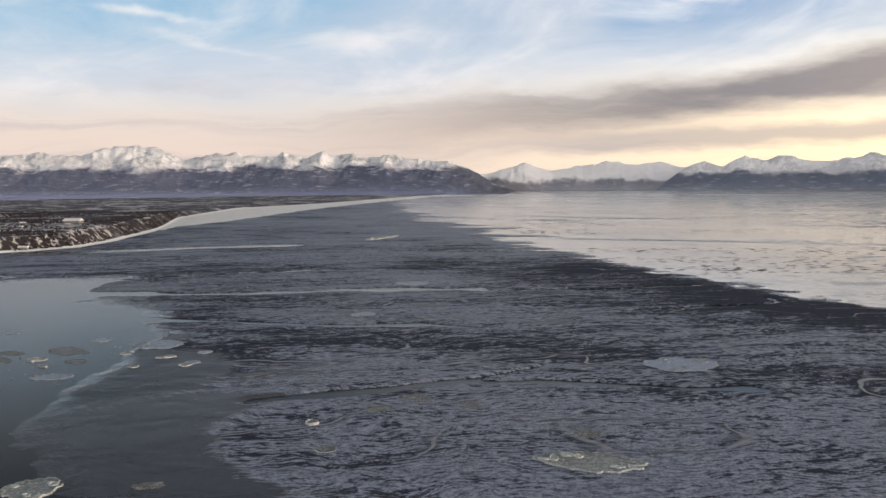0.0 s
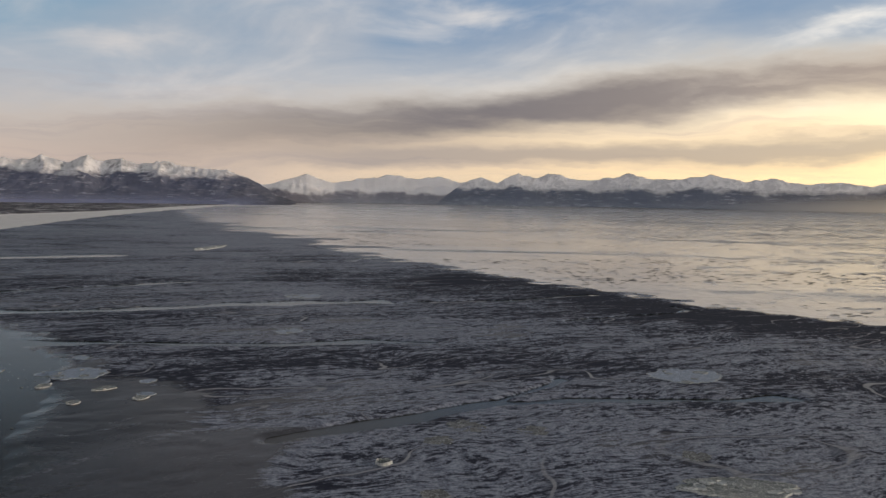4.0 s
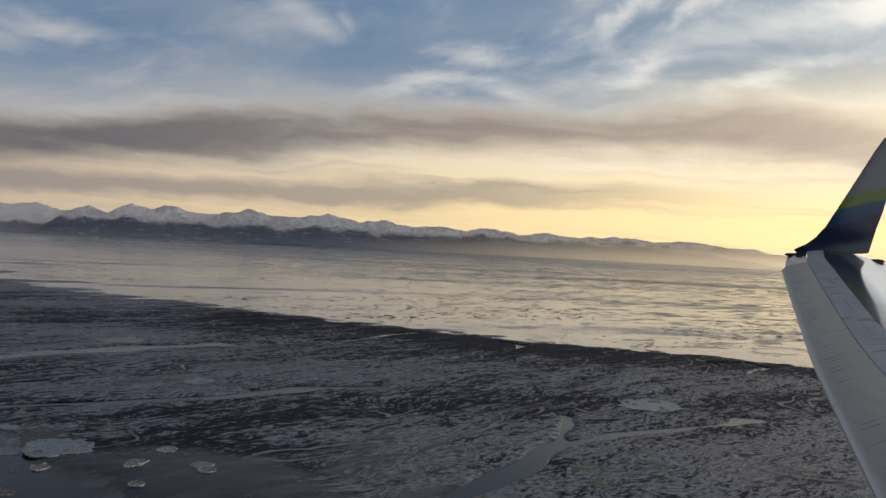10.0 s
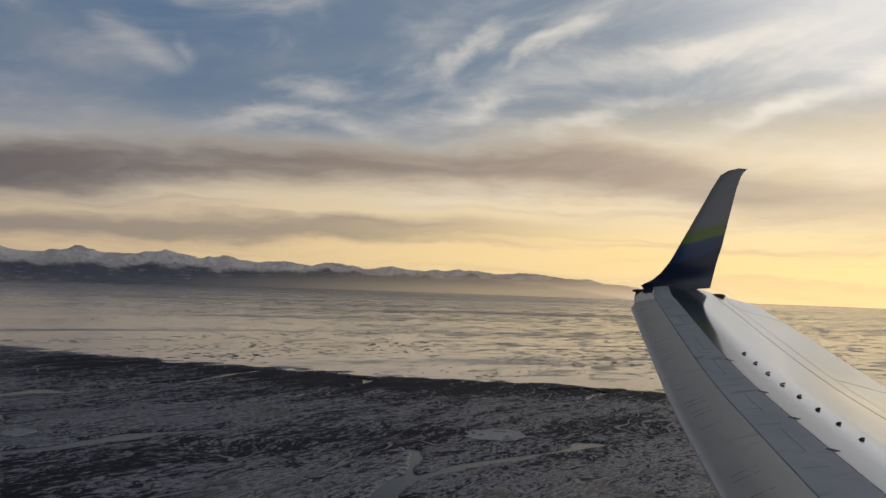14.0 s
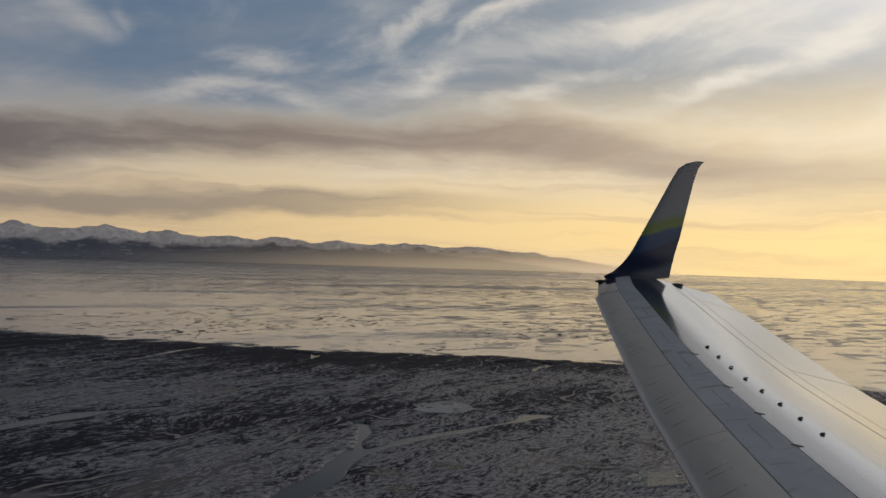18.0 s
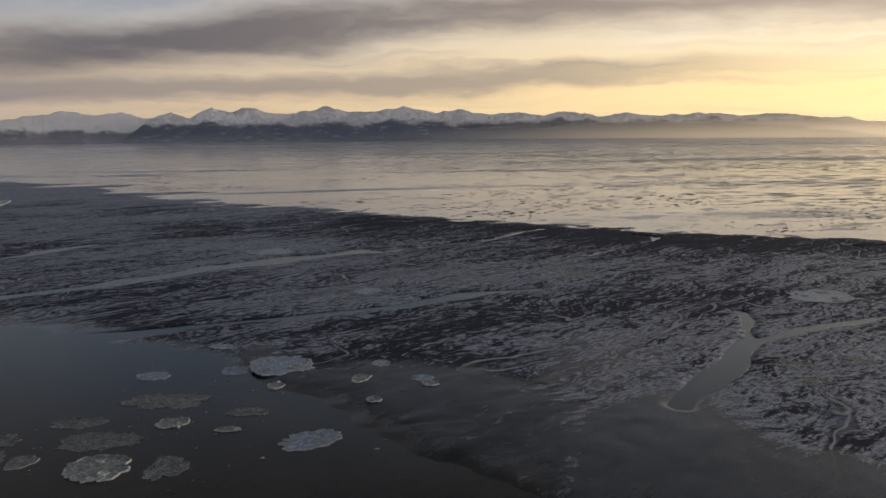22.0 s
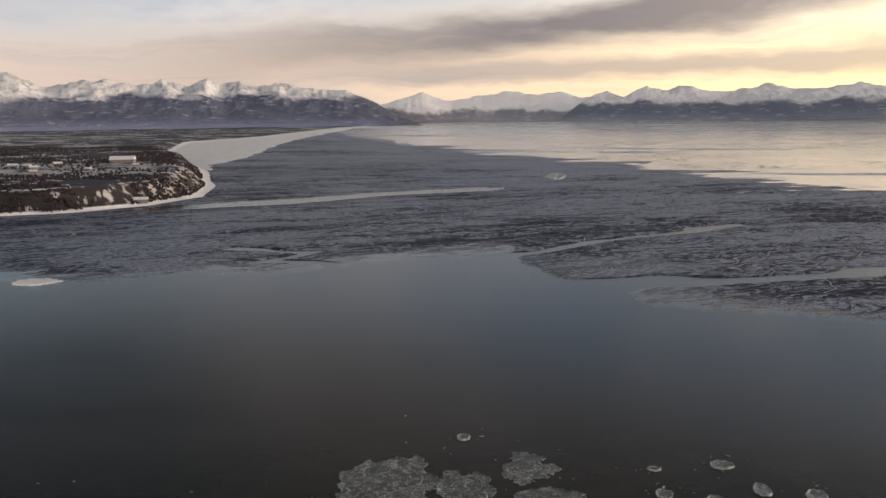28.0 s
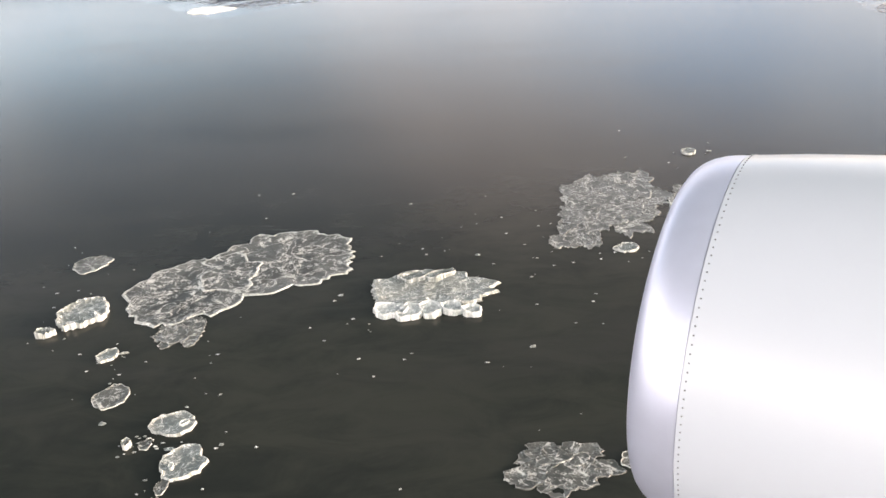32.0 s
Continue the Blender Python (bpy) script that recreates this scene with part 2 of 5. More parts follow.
    torn = n.noise(n.xyz(n.math("MULTIPLY", az, 0.075), n.math("MULTIPLY", elw, 0.40), 2.7), 1.0, 6.0, 0.6, 0.5)
    band = n.math("MULTIPLY", band, n.math("MULTIPLY_ADD", n.step(0.28, 0.60, torn), 0.26, 0.74))
    slate = n.mix(n.step(5.0, 80.0, az), (0.164, 0.147, 0.152), (0.80, 0.60, 0.43))
    veil = n.mix(n.math("MULTIPLY", band, 0.92), veil, slate)
    off2 = n.math("ABSOLUTE", n.math("SUBTRACT", elw, n.math("MULTIPLY_ADD", az, 0.03, 1.95)))
    band2 = n.math("MULTIPLY", n.math("SUBTRACT", 1.0, n.step(0.2, 1.2, off2)), n.math("MULTIPLY", n.step(-10.0, 5.0, az), n.math("SUBTRACT", 1.0, n.step(32.0, 62.0, az))))
    veil = n.mix(n.math("MULTIPLY", band2, 0.62), veil, (0.27, 0.245, 0.245))
    # unseen pale sky behind, brightened as fill for mountain faces and wing
    rear = n.math("MAXIMUM", n.step(-52.0, -100.0, az), n.step(125.0, 165.0, az))
    veil = n.mix(n.math("MULTIPLY", rear, n.step(40.0, 12.0, el)), veil, (1.10, 0.98, 0.88))
    n.put(back.inputs[0], veil)
    back.inputs[1].default_value = 1.0


build_world()
sun_data = bpy.data.lights.new("sun", "SUN")
sun_data.energy, sun_data.angle, sun_data.color = 1.7, radians(2.0), (1.0, 0.76, 0.56)
sun = new("sun", sun_data)
_a, _e = radians(SUN_AZ), radians(SUN_EL)
sun.matrix_world = look((math.sin(_a) * math.cos(_e) * 100, math.cos(_a) * math.cos(_e) * 100, math.sin(_e) * 100), (0, 0, 0))

# ---- materials ----


def plain(name, colour, rough=0.5, metal=0.0, vary=0.12, scale=3.0, relief=0.0):
    mat, n, b, place = material(name)
    grain = n.noise(place, scale, 5.0, 0.6)
    wear = n.noise(place, scale * 9, 3.0, 0.5)
    f = n.math("ADD", n.math("MULTIPLY", grain, 0.7), n.math("MULTIPLY", wear, 0.3))
    n.put(b.inputs["Base Color"], n.mix(n.step(0.3, 0.7, f), tuple(c * (1 - vary) for c in colour), tuple(min(1, c * (1 + vary)) for c in colour)))
    n.put(b.inputs["Roughness"], n.math("MULTIPLY_ADD", grain, 0.2, rough - 0.1))
    b.inputs["Metallic"].default_value = metal
    if relief:
        n.put(b.inputs["Normal"], n.bump(f, 0.4, relief))
    return mat


def make_water():
    mat, n, b, place = material("sea_water")
    drift = n.scaled(place, 0.0022, 0.010, 1, 12)
    slush = n.noise(drift, 1.0, 8.0, 0.62, 0.5)
    patches = n.noise(n.scaled(place, 0.02, 0.06, 1, 12), 1.0, 6.0, 0.62, 0.4)
    f = n.step(0.48, 0.70, n.math("ADD", n.math("MULTIPLY", slush, 0.62), n.math("MULTIPLY", patches, 0.38)))
    silt = n.step(0.36, 0.64, n.math("ADD", n.math("MULTIPLY", n.noise(place, 0.03, 5.0, 0.6, 0.6), 0.5), n.math("MULTIPLY", n.noise(n.scaled(place, 0.10, 0.2), 1.0, 6.0, 0.65, 0.8), 0.5)))
    n.put(b.inputs["Base Color"], n.mix(f, n.mix(silt, (0.0150, 0.0178, 0.0168), (0.0300, 0.0325, 0.0285)), (0.031, 0.032, 0.031)))
    n.put(b.inputs["Roughness"], n.math("MULTIPLY_ADD", f, 0.06, 0.18))
    b.inputs["IOR"].default_value = 1.22
    b.inputs["Specular IOR Level"].default_value = 0.5
    ripple = n.noise(n.scaled(place, 0.5, 1.1, 1, 18), 1.0, 4.0, 0.6)
    n.put(b.inputs["Normal"], n.bump(n.math("ADD", ripple, n.math("MULTIPLY", patches, 1.2)), 0.14, 0.10))
    return mat


def make_flat():
    """Frozen mud: dark clumps and pale ice, and smooth glazed reaches where the glaze attribute is high."""
    mat, n, b, place = material("frozen_mud")
    x, y, z = n.split(place)
    glaze_at = n.add("ShaderNodeAttribute")
    glaze_at.attribute_name = "glaze"
    cover_at = n.add("ShaderNodeAttribute")
    cover_at.attribute_name = "cover"
    warp = n.noise(place, 0.02, 3.0, 0.5)
    warp2 = n.noise(n.xyz(y, x, 4.0), 0.025, 3.0, 0.5)
    bent = n.xyz(n.math("MULTIPLY_ADD", warp, 30.0, x), n.math("MULTIPLY_ADD", warp2, 24.0, y))
    clump = n.noise(n.slanted(bent, 0.080, 0.270, 16), 1.0, 4.0, 0.58, 0.2)
    small = n.noise(n.slanted(bent, 0.30, 0.72, 12), 1.0, 5.0, 0.64, 0.3)
    grit = n.noise(place, 1.3, 4.0, 0.65)
    broad = n.noise(n.slanted(bent, 0.013, 0.075, 11), 1.0, 6.0, 0.62, 0.4)
    f = n.math("ADD", n.math("MULTIPLY", clump, 0.46), n.math("MULTIPLY", small, 0.54))
    f = n.math("ADD", f, n.math("MULTIPLY", n.math("SUBTRACT", grit, 0.5), 0.14))
    f = n.math("ADD", f, n.math("MULTIPLY", n.math("SUBTRACT", cover_at.outputs["Fac"], 0.5), 0.26))
    f = n.math("ADD", f, n.math("MULTIPLY", n.math("SUBTRACT", broad, 0.5), 0.38))
    f = n.math("MULTIPLY_ADD", f, 1.55, -0.290)
    ice = n.step(0.425, 0.610, f)
    # frozen rills winding between dark banks
    level = n.math("ABSOLUTE", n.math("SUBTRACT", n.noise(n.slanted(bent, 0.008, 0.020, 18), 1.0, 2.0, 0.5, 0.6), 0.5))
    rill = n.math("MULTIPLY", n.step(0.0050, 0.0022, level), n.step(0.42, 0.60, n.noise(place, 0.012, 3.0, 0.5)))
    bank = n.math("MULTIPLY", n.step(0.024, 0.008, level), 0.7)
    ice = n.math("MULTIPLY", ice, n.math("SUBTRACT", 1.0, n.math("MULTIPLY", bank, n.step(0.42, 0.60, n.noise(place, 0.012, 3.0, 0.5)))))
    tone = n.step(0.40, 0.62, n.math("ADD", n.math("MULTIPLY", grit, 0.45), n.math("MULTIPLY", small, 0.55)))
    frost = n.mix(tone, (0.086, 0.104, 0.158), (0.38, 0.42, 0.525))
    mud = n.mix(small, (0.017, 0.020, 0.034), (0.052, 0.059, 0.090))
    rough_land = n.mix(n.math("MULTIPLY", rill, 0.9), n.mix(ice, mud, frost), (0.46, 0.47, 0.51))
    # thin glaze over still water, faintly streaked and scored
    streak = n.noise(n.slanted(bent, 0.020, 0.085, 16), 1.0, 7.0, 0.62, 0.5)
    score = n.math("MULTIPLY", n.step(0.60, 0.72, n.noise(n.slanted(bent, 0.09, 0.34, 24), 1.0, 6.0, 0.66, 0.8)), 0.55)
    slick = n.mix(n.step(0.40, 0.66, n.math("MULTIPLY_ADD", n.math("SUBTRACT", cover_at.outputs["Fac"], 0.4), 0.45, streak)), (0.014, 0.0165, 0.0235), (0.062, 0.067, 0.082))
    slick = n.mix(score, slick, (0.13, 0.14, 0.165))
    ragged = n.math("ADD", glaze_at.outputs["Fac"], n.math("MULTIPLY", n.math("SUBTRACT", f, 0.5), -1.3))
    glaze = n.math("MULTIPLY", n.step(0.46, 0.80, ragged), 0.92)
    # wet margin at the water's level
    wet = n.step(0.0, 0.16, n.math("MULTIPLY_ADD", n.math("SUBTRACT", f, 0.5), -1.1, n.math("SUBTRACT", 0.26, z)))
    n.put(b.inputs["Base Color"], n.mix(wet, n.mix(glaze, rough_land, slick), (0.0170, 0.0195, 0.0178)))
    b.inputs["IOR"].default_value = 1.34
    rough = n.math("MULTIPLY_ADD", ice, -0.26, 0.74)
    dry = n.math("ADD", n.math("MULTIPLY", rough, n.math("SUBTRACT", 1.0, glaze)), n.math("MULTIPLY", glaze, 0.25))
    n.put(b.inputs["Roughness"], n.math("ADD", n.math("MULTIPLY", dry, n.math("SUBTRACT", 1.0, wet)), n.math("MULTIPLY", wet, 0.17)))
    n.put(b.inputs["Specular IOR Level"], n.math("MULTIPLY_ADD", wet, 0.36, n.math("MAXIMUM", n.math("MULTIPLY_ADD", n.math("MULTIPLY", ice, n.math("SUBTRACT", 1.0, glaze)), 0.36, 0.12), n.math("MULTIPLY", glaze, 0.24))))
    n.put(b.inputs["Normal"], n.bump(n.math("MULTIPLY", f, n.math("SUBTRACT", 1.0, n.math("MULTIPLY", n.math("MAXIMUM", glaze, wet), 0.95))), 0.5, 0.45))
    return mat


def make_peaks(name, line, rock, wood, crag):
    mat, n, b, place = material(name)
    x, y, z = n.split(place)
    big = n.noise(place, 0.007, 5.0, 0.55)
    fine = n.noise(place, 0.035, 7.0, 0.65)
    jag = n.math("ADD", n.math("MULTIPLY", big, 120.0), n.math("MULTIPLY", fine, 40.0))
    level = n.math("ADD", z, n.math("SUBTRACT", jag, 80.0))
    snow = n.step(line - 12.0, line + 14.0, level)
    steep = n.split(n.add("ShaderNodeNewGeometry").outputs["Normal"])[2]
    bare = n.math("MULTIPLY", n.math("MULTIPLY", n.step(0.46, 0.56, n.math("ADD", n.math("MULTIPLY", fine, 0.6), n.math("MULTIPLY", big, 0.4))), n.step(0.97, 0.80, steep)), crag)
    base = n.mix(n.step(0.4, 0.62, big), wood, rock)
    scraps = n.noise(n.scaled(place, 0.02, 0.02, 0.09), 1.0, 7.0, 0.68)
    base = n.mix(n.math("MULTIPLY", n.step(0.56, 0.64, scraps), 0.55), base, (0.62, 0.63, 0.70))
    top = n.mix(bare, (0.92, 0.92, 0.95), rock)
    n.put(b.inputs["Base Color"], n.mix(snow, base, top))
    b.inputs["Roughness"].default_value = 0.85
    n.put(b.inputs["Normal"], n.bump(fine, 0.5, 16.0))
    return mat


def make_land():
    mat, n, b, place = material("winter_woodland")
    x, y, z = n.split(place)
    big = n.noise(place, 0.012, 5.0, 0.6)
    fine = n.noise(place, 0.09, 6.0, 0.65)
    broad = n.noise(n.scaled(place, 0.004, 0.012, 1), 1.0, 6.0, 0.62)
    snowy = n.step(0.512, 0.540, n.math("ADD", n.math("ADD", n.math("MULTIPLY", big, 0.3), n.math("MULTIPLY", broad, 0.35)), n.math("MULTIPLY", fine, 0.35)))
    town = n.math("MULTIPLY", n.step(835.0, 885.0, y), n.math("MULTIPLY", n.step(1035.0, 985.0, y), n.step(-790.0, -740.0, x)))
    snowy = n.math("MAXIMUM", snowy, n.math("MULTIPLY", town, n.step(0.47, 0.53, n.math("ADD", n.math("MULTIPLY", n.noise(n.scaled(place, 0.03, 0.05), 1.0, 5.0, 0.62), 0.6), n.math("MULTIPLY", fine, 0.4)))))
    # wood tones turned blue, with the haze over the plain painted in
    wood = n.mix(fine, (0.018, 0.020, 0.036), (0.042, 0.045, 0.074))
    top = n.mix(n.math("MULTIPLY", snowy, 0.8), wood, (0.62, 0.62, 0.66))
    # snow-covered beach and gullied bluff
    gully = n.noise(n.scaled(place, 0.12, 0.12, 0.02), 1.0, 5.0, 0.65)
    bluff = n.mix(n.step(n.math("MULTIPLY_ADD", n.step(-575.0, -545.0, x), -0.05, 0.56), n.math("MULTIPLY_ADD", n.step(-575.0, -545.0, x), -0.05, 0.66), gully), (0.026, 0.022, 0.024), (0.5, 0.48, 0.48))
    tilt = n.split(n.add("ShaderNodeNewGeometry").outputs["Normal"])[2]
    c = n.mix(n.math("MULTIPLY", n.step(0.97, 0.88, tilt), n.step(16.5, 14.0, z)), top, bluff)
    c = n.mix(n.step(3.8, 2.6, n.math("ADD", z, n.math("MULTIPLY", fine, 1.2))), c, (0.86, 0.87, 0.91))
    n.put(b.inputs["Base Color"], c)
    b.inputs["Roughness"].default_value = 0.9
    n.put(b.inputs["Normal"], n.bump(fine, 0.8, 1.5))
    return mat


def make_floe(name, dark, light, web, cover):
    """Ice plate: dark and glassy, netted with thin white ridges, frosted along its raised rim."""
    mat, n, b, place = material(name)
    x, y, z = n.split(place)
    rim_at = n.add("ShaderNodeAttribute")
    rim_at.attribute_name = "rim"
    shift = n.math("MULTIPLY", n.add("ShaderNodeObjectInfo").outputs["Random"], 90.0)
    spot = n.xyz(n.math("ADD", x, shift), y, 0.0)
    wave = n.math("SUBTRACT", n.noise(spot, web * 1.6, 5.0, 0.62), 0.5)
    bent = n.xyz(n.math("MULTIPLY_ADD", wave, 7.0, n.math("ADD", x, shift)), n.math("MULTIPLY_ADD", wave, -6.0, y))
    edge = n.cells(bent, web)[0]
    tone = n.cells(bent, web, "F1")[1]
    small = n.cells(bent, web * 2.3)[0]
    frost = n.noise(spot, web * 2.2, 6.0, 0.68, 0.4)
    grit = n.noise(spot, web * 12.0, 5.0, 0.72)
    gap = n.math("MULTIPLY", n.math("SUBTRACT", grit, 0.5), 0.10)
    lace = n.math("ABSOLUTE", n.math("SUBTRACT", n.noise(spot, web * 1.7, 5.0, 0.60, 1.2), 0.5))
    thread = n.math("ABSOLUTE", n.math("SUBTRACT", n.noise(n.xyz(y, n.math("ADD", x, shift), 3.0), web * 3.4, 5.0, 0.62, 0.8), 0.5))
    ridge = n.math("MULTIPLY", n.step(0.030, 0.002, n.math("ADD", edge, gap)), n.step(0.44, 0.60, frost))
    ridge = n.math("MAXIMUM", ridge, n.math("MULTIPLY", n.step(0.030, 0.003, lace), n.step(0.34, 0.56, frost)))
    veins = n.math("MULTIPLY", n.math("MAXIMUM", n.step(0.030, 0.0, n.math("ADD", small, gap)), n.step(0.026, 0.002, thread)), n.math("MULTIPLY", n.step(0.40, 0.62, frost), 0.40))
    crust = n.step(0.66 - cover, 0.84 - cover, n.math("ADD", frost, n.math("MULTIPLY", n.math("SUBTRACT", grit, 0.5), 0.5)))
    skin = n.math("ADD", n.math("MULTIPLY", n.split(tone)[0], 0.09), n.math("MULTIPLY", n.step(0.42, 0.70, frost), 0.10))
    f = n.math("MAXIMUM", n.math("MAXIMUM", ridge, veins), n.math("MAXIMUM", skin, n.math("MULTIPLY", crust, 0.85)))
    hoar = n.math("MULTIPLY", n.step(0.45, 1.10, n.math("ADD", rim_at.outputs["Fac"], n.math("MULTIPLY", n.math("SUBTRACT", grit, 0.5), 0.8))), n.step(0.30, 0.52, n.noise(spot, web * 4, 4.0, 0.62)))
    f = n.math("MAXIMUM", f, n.math("MULTIPLY", hoar, 0.9))
    n.put(b.inputs["Base Color"], n.mix(f, dark, light))
    n.put(b.inputs["Roughness"], n.math("MULTIPLY_ADD", f, 0.4, 0.28))
    b.inputs["Specular IOR Level"].default_value = 0.3
    n.put(b.inputs["Normal"], n.bump(n.math("ADD", f, n.math("MULTIPLY", frost, 0.5)), 0.35, 0.15))
    return mat


def make_young_ice():
    mat, n, b, place = material("young_sea_ice")
    x, y, z = n.split(place)
    # long leads across the inlet, and open specks towards the sunlit west
    lead = n.noise(n.slanted(place, 0.0016, 0.0075, -24), 1.0, 8.0, 0.64, 0.7)
    band = n.noise(n.slanted(place, 0.0007, 0.0050, -28), 1.0, 5.0, 0.58, 0.3)
    speck = n.noise(n.slanted(place, 0.030, 0.052, -20), 1.0, 5.0, 0.66, 0.6)
    grain = n.noise(place, 0.16, 5.0, 0.68)
    west = n.step(-60.0, 520.0, n.math("MULTIPLY_ADD", y, -0.12, x))
    dotted = n.math("ADD", n.math("MULTIPLY", speck, 0.78), n.math("MULTIPLY", band, 0.22))
    open_ = n.math("MULTIPLY", n.step(0.520, 0.566, n.math("ADD", dotted, n.math("MULTIPLY_ADD", west, 0.055, -0.035))), n.math("MULTIPLY_ADD", west, 0.55, 0.35))
    leads = n.math("MULTIPLY", n.step(0.535, 0.610, n.math("ADD", n.math("MULTIPLY", lead, 0.65), n.math("MULTIPLY", band, 0.35))), 0.72)
    f = n.math("MAXIMUM", open_, leads)
    pale = n.mix(n.step(0.36, 0.66, n.math("ADD", n.math("MULTIPLY", lead, 0.5), n.math("MULTIPLY", grain, 0.5))), (0.64, 0.595, 0.565), (0.84, 0.80, 0.765))
    n.put(b.inputs["Base Color"], n.mix(f, pale, (0.075, 0.072, 0.072)))
    n.put(b.inputs["Roughness"], n.math("MULTIPLY_ADD", f, 0.30, 0.13))
    b.inputs["IOR"].default_value = 1.85
    n.put(b.inputs["Specular IOR Level"], n.math("MULTIPLY_ADD", f, -0.36, 0.5))
    n.put(b.inputs["Normal"], n.bump(n.math("ADD", speck, n.math("MULTIPLY", grain, 0.4)), 0.26, 0.40))
    return mat


YOUNG_ICE = make_young_ice()
WATER = make_water()
FLAT = make_flat()
# Rock and wood tones carry painted distance haze: bluer, and palest on the far range
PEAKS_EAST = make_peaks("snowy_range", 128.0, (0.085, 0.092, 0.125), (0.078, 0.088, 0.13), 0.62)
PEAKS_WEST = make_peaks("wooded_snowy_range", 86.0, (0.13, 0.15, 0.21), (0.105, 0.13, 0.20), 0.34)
PEAKS_FAR = make_peaks("haze_paled_range", 52.0, (0.26, 0.25, 0.29), (0.21, 0.21, 0.26), 0.10)
LAND = make_land()
SNOW = plain("beach_snow", (0.86, 0.86, 0.88), 0.8, 0, 0.1, 0.05)
PAN_ICE = make_floe("grey_pan_ice", (0.042, 0.047, 0.046), (0.47, 0.49, 0.495), 0.20, -0.16)
LACE_ICE = make_floe("lacy_ice", (0.024, 0.028, 0.027), (0.52, 0.54, 0.54), 0.17, -0.15)
BLOCK_ICE = make_floe("bright_ice", (0.34, 0.38, 0.39), (0.80, 0.82, 0.84), 0.8, 0.16)
CHUNK_ICE = make_floe("white_ice", (0.12, 0.14, 0.14), (0.66, 0.69, 0.70), 0.34, 0.03)
BLUE_ICE = make_floe("blue_ice", (0.13, 0.18, 0.27), (0.58, 0.69, 0.88), 0.3, 0.08)
SPECK_ICE = plain("brash_ice", (0.045, 0.043, 0.043), 0.7, 0, 0.4, 0.2)


# Distance haze painted on an upright sheet, bluish to warm
def make_haze_sheet(name, tint, first, last, thin, veil_share):
    mat = bpy.data.materials.new(name)
    mat.use_nodes = True
    n = Nodes(mat.node_tree)
    out = n.add("ShaderNodeOutputMaterial")
    mixer = n.add("ShaderNodeMixShader")
    clear, veil, back, front = n.add("ShaderNodeBsdfTransparent"), n.add("ShaderNodeMixShader"), n.add("ShaderNodeBsdfTranslucent"), n.add("ShaderNodeBsdfDiffuse")
    n.tree.links.new(back.outputs[0], veil.inputs[1])
    n.tree.links.new(front.outputs[0], veil.inputs[2])
    x, y, z = n.split(n.add("ShaderNodeTexCoord").outputs["Object"])
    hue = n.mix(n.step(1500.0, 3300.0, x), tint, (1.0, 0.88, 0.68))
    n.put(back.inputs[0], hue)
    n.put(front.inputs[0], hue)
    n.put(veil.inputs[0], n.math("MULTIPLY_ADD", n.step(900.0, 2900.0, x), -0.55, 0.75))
    # emission imitates sunlit haze, rising sunward; no lamp stands there
    haze_glow, lit = n.add("ShaderNodeEmission"), n.add("ShaderNodeAddShader")
    haze_glow.inputs[0].default_value = (1.0, 0.74, 0.42, 1)
    n.put(haze_glow.inputs[1], n.math("MULTIPLY", n.step(1500.0, 3500.0, x), 0.75))
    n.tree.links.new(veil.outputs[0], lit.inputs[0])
    n.tree.links.new(haze_glow.outputs[0], lit.inputs[1])
    puff = n.noise(n.scaled(n.xyz(x, y, z), 0.003, 0.003, 0.02), 1.0, 5.0, 0.55)
    top = n.math("ADD", 46.0, n.math("ADD", n.math("MULTIPLY", puff, 44.0), n.math("MULTIPLY", n.step(1000.0, 3400.0, x), 75.0)))
    thick = n.math("MULTIPLY_ADD", n.step(1300.0, 3500.0, x), 0.62, 0.24)
    az = n.math("MULTIPLY", n.math("ARCTAN2", n.math("ADD", x, 216.6), n.math("ADD", y, -95.6)), 57.2958)
    ends = n.math("MULTIPLY", n.step(first, first + 5.0, az), n.step(last, last - 6.0, az))
    low = n.math("MULTIPLY", n.step(top, 0.0, z), thick)
    low = n.math("MAXIMUM", low, n.math("MULTIPLY", n.step(168.0, 96.0, z), veil_share))
    n.put(mixer.inputs[0], n.math("MULTIPLY", low, n.math("MULTIPLY", ends, thin)))
    n.tree.links.new(clear.outputs[0], mixer.inputs[1])
    n.tree.links.new(lit.outputs[0], mixer.inputs[2])
    n.tree.links.new(mixer.outputs[0], out.inputs[0])
    return mat


HAZE_WEST = make_haze_sheet("sea_haze_sheet", (0.74, 0.84, 1.0), -1.0, 67.0, 1.0, 0.10)
HAZE_EAST = make_haze_sheet("foothill_haze_sheet", (0.42, 0.49, 0.80), -60.0, 0.5, 1.9, 0.08)


def make_slat_metal():
    mat, n, b, place = material("scuffed_alloy")
    grain = n.noise(n.scaled(place, 0.6, 5.0, 5.0), 1.0, 5.0, 0.6)
    scuff = n.step(0.60, 0.70, n.noise(n.scaled(place, 9.0, 0.9, 2.0, -24), 1.0, 4.0, 0.6))
    patch = n.step(0.55, 0.68, n.noise(place, 0.9, 4.0, 0.6))
    c = n.mix(grain, (0.68, 0.695, 0.71), (0.84, 0.85, 0.86))
    n.put(b.inputs["Base Color"], n.mix(n.math("MULTIPLY", n.math("MULTIPLY", scuff, patch), 0.55), c, (0.16, 0.165, 0.18)))
    b.inputs["Metallic"].default_value = 0.35
    n.put(b.inputs["Roughness"], n.math("MULTIPLY_ADD", grain, 0.22, 0.26))
    return mat


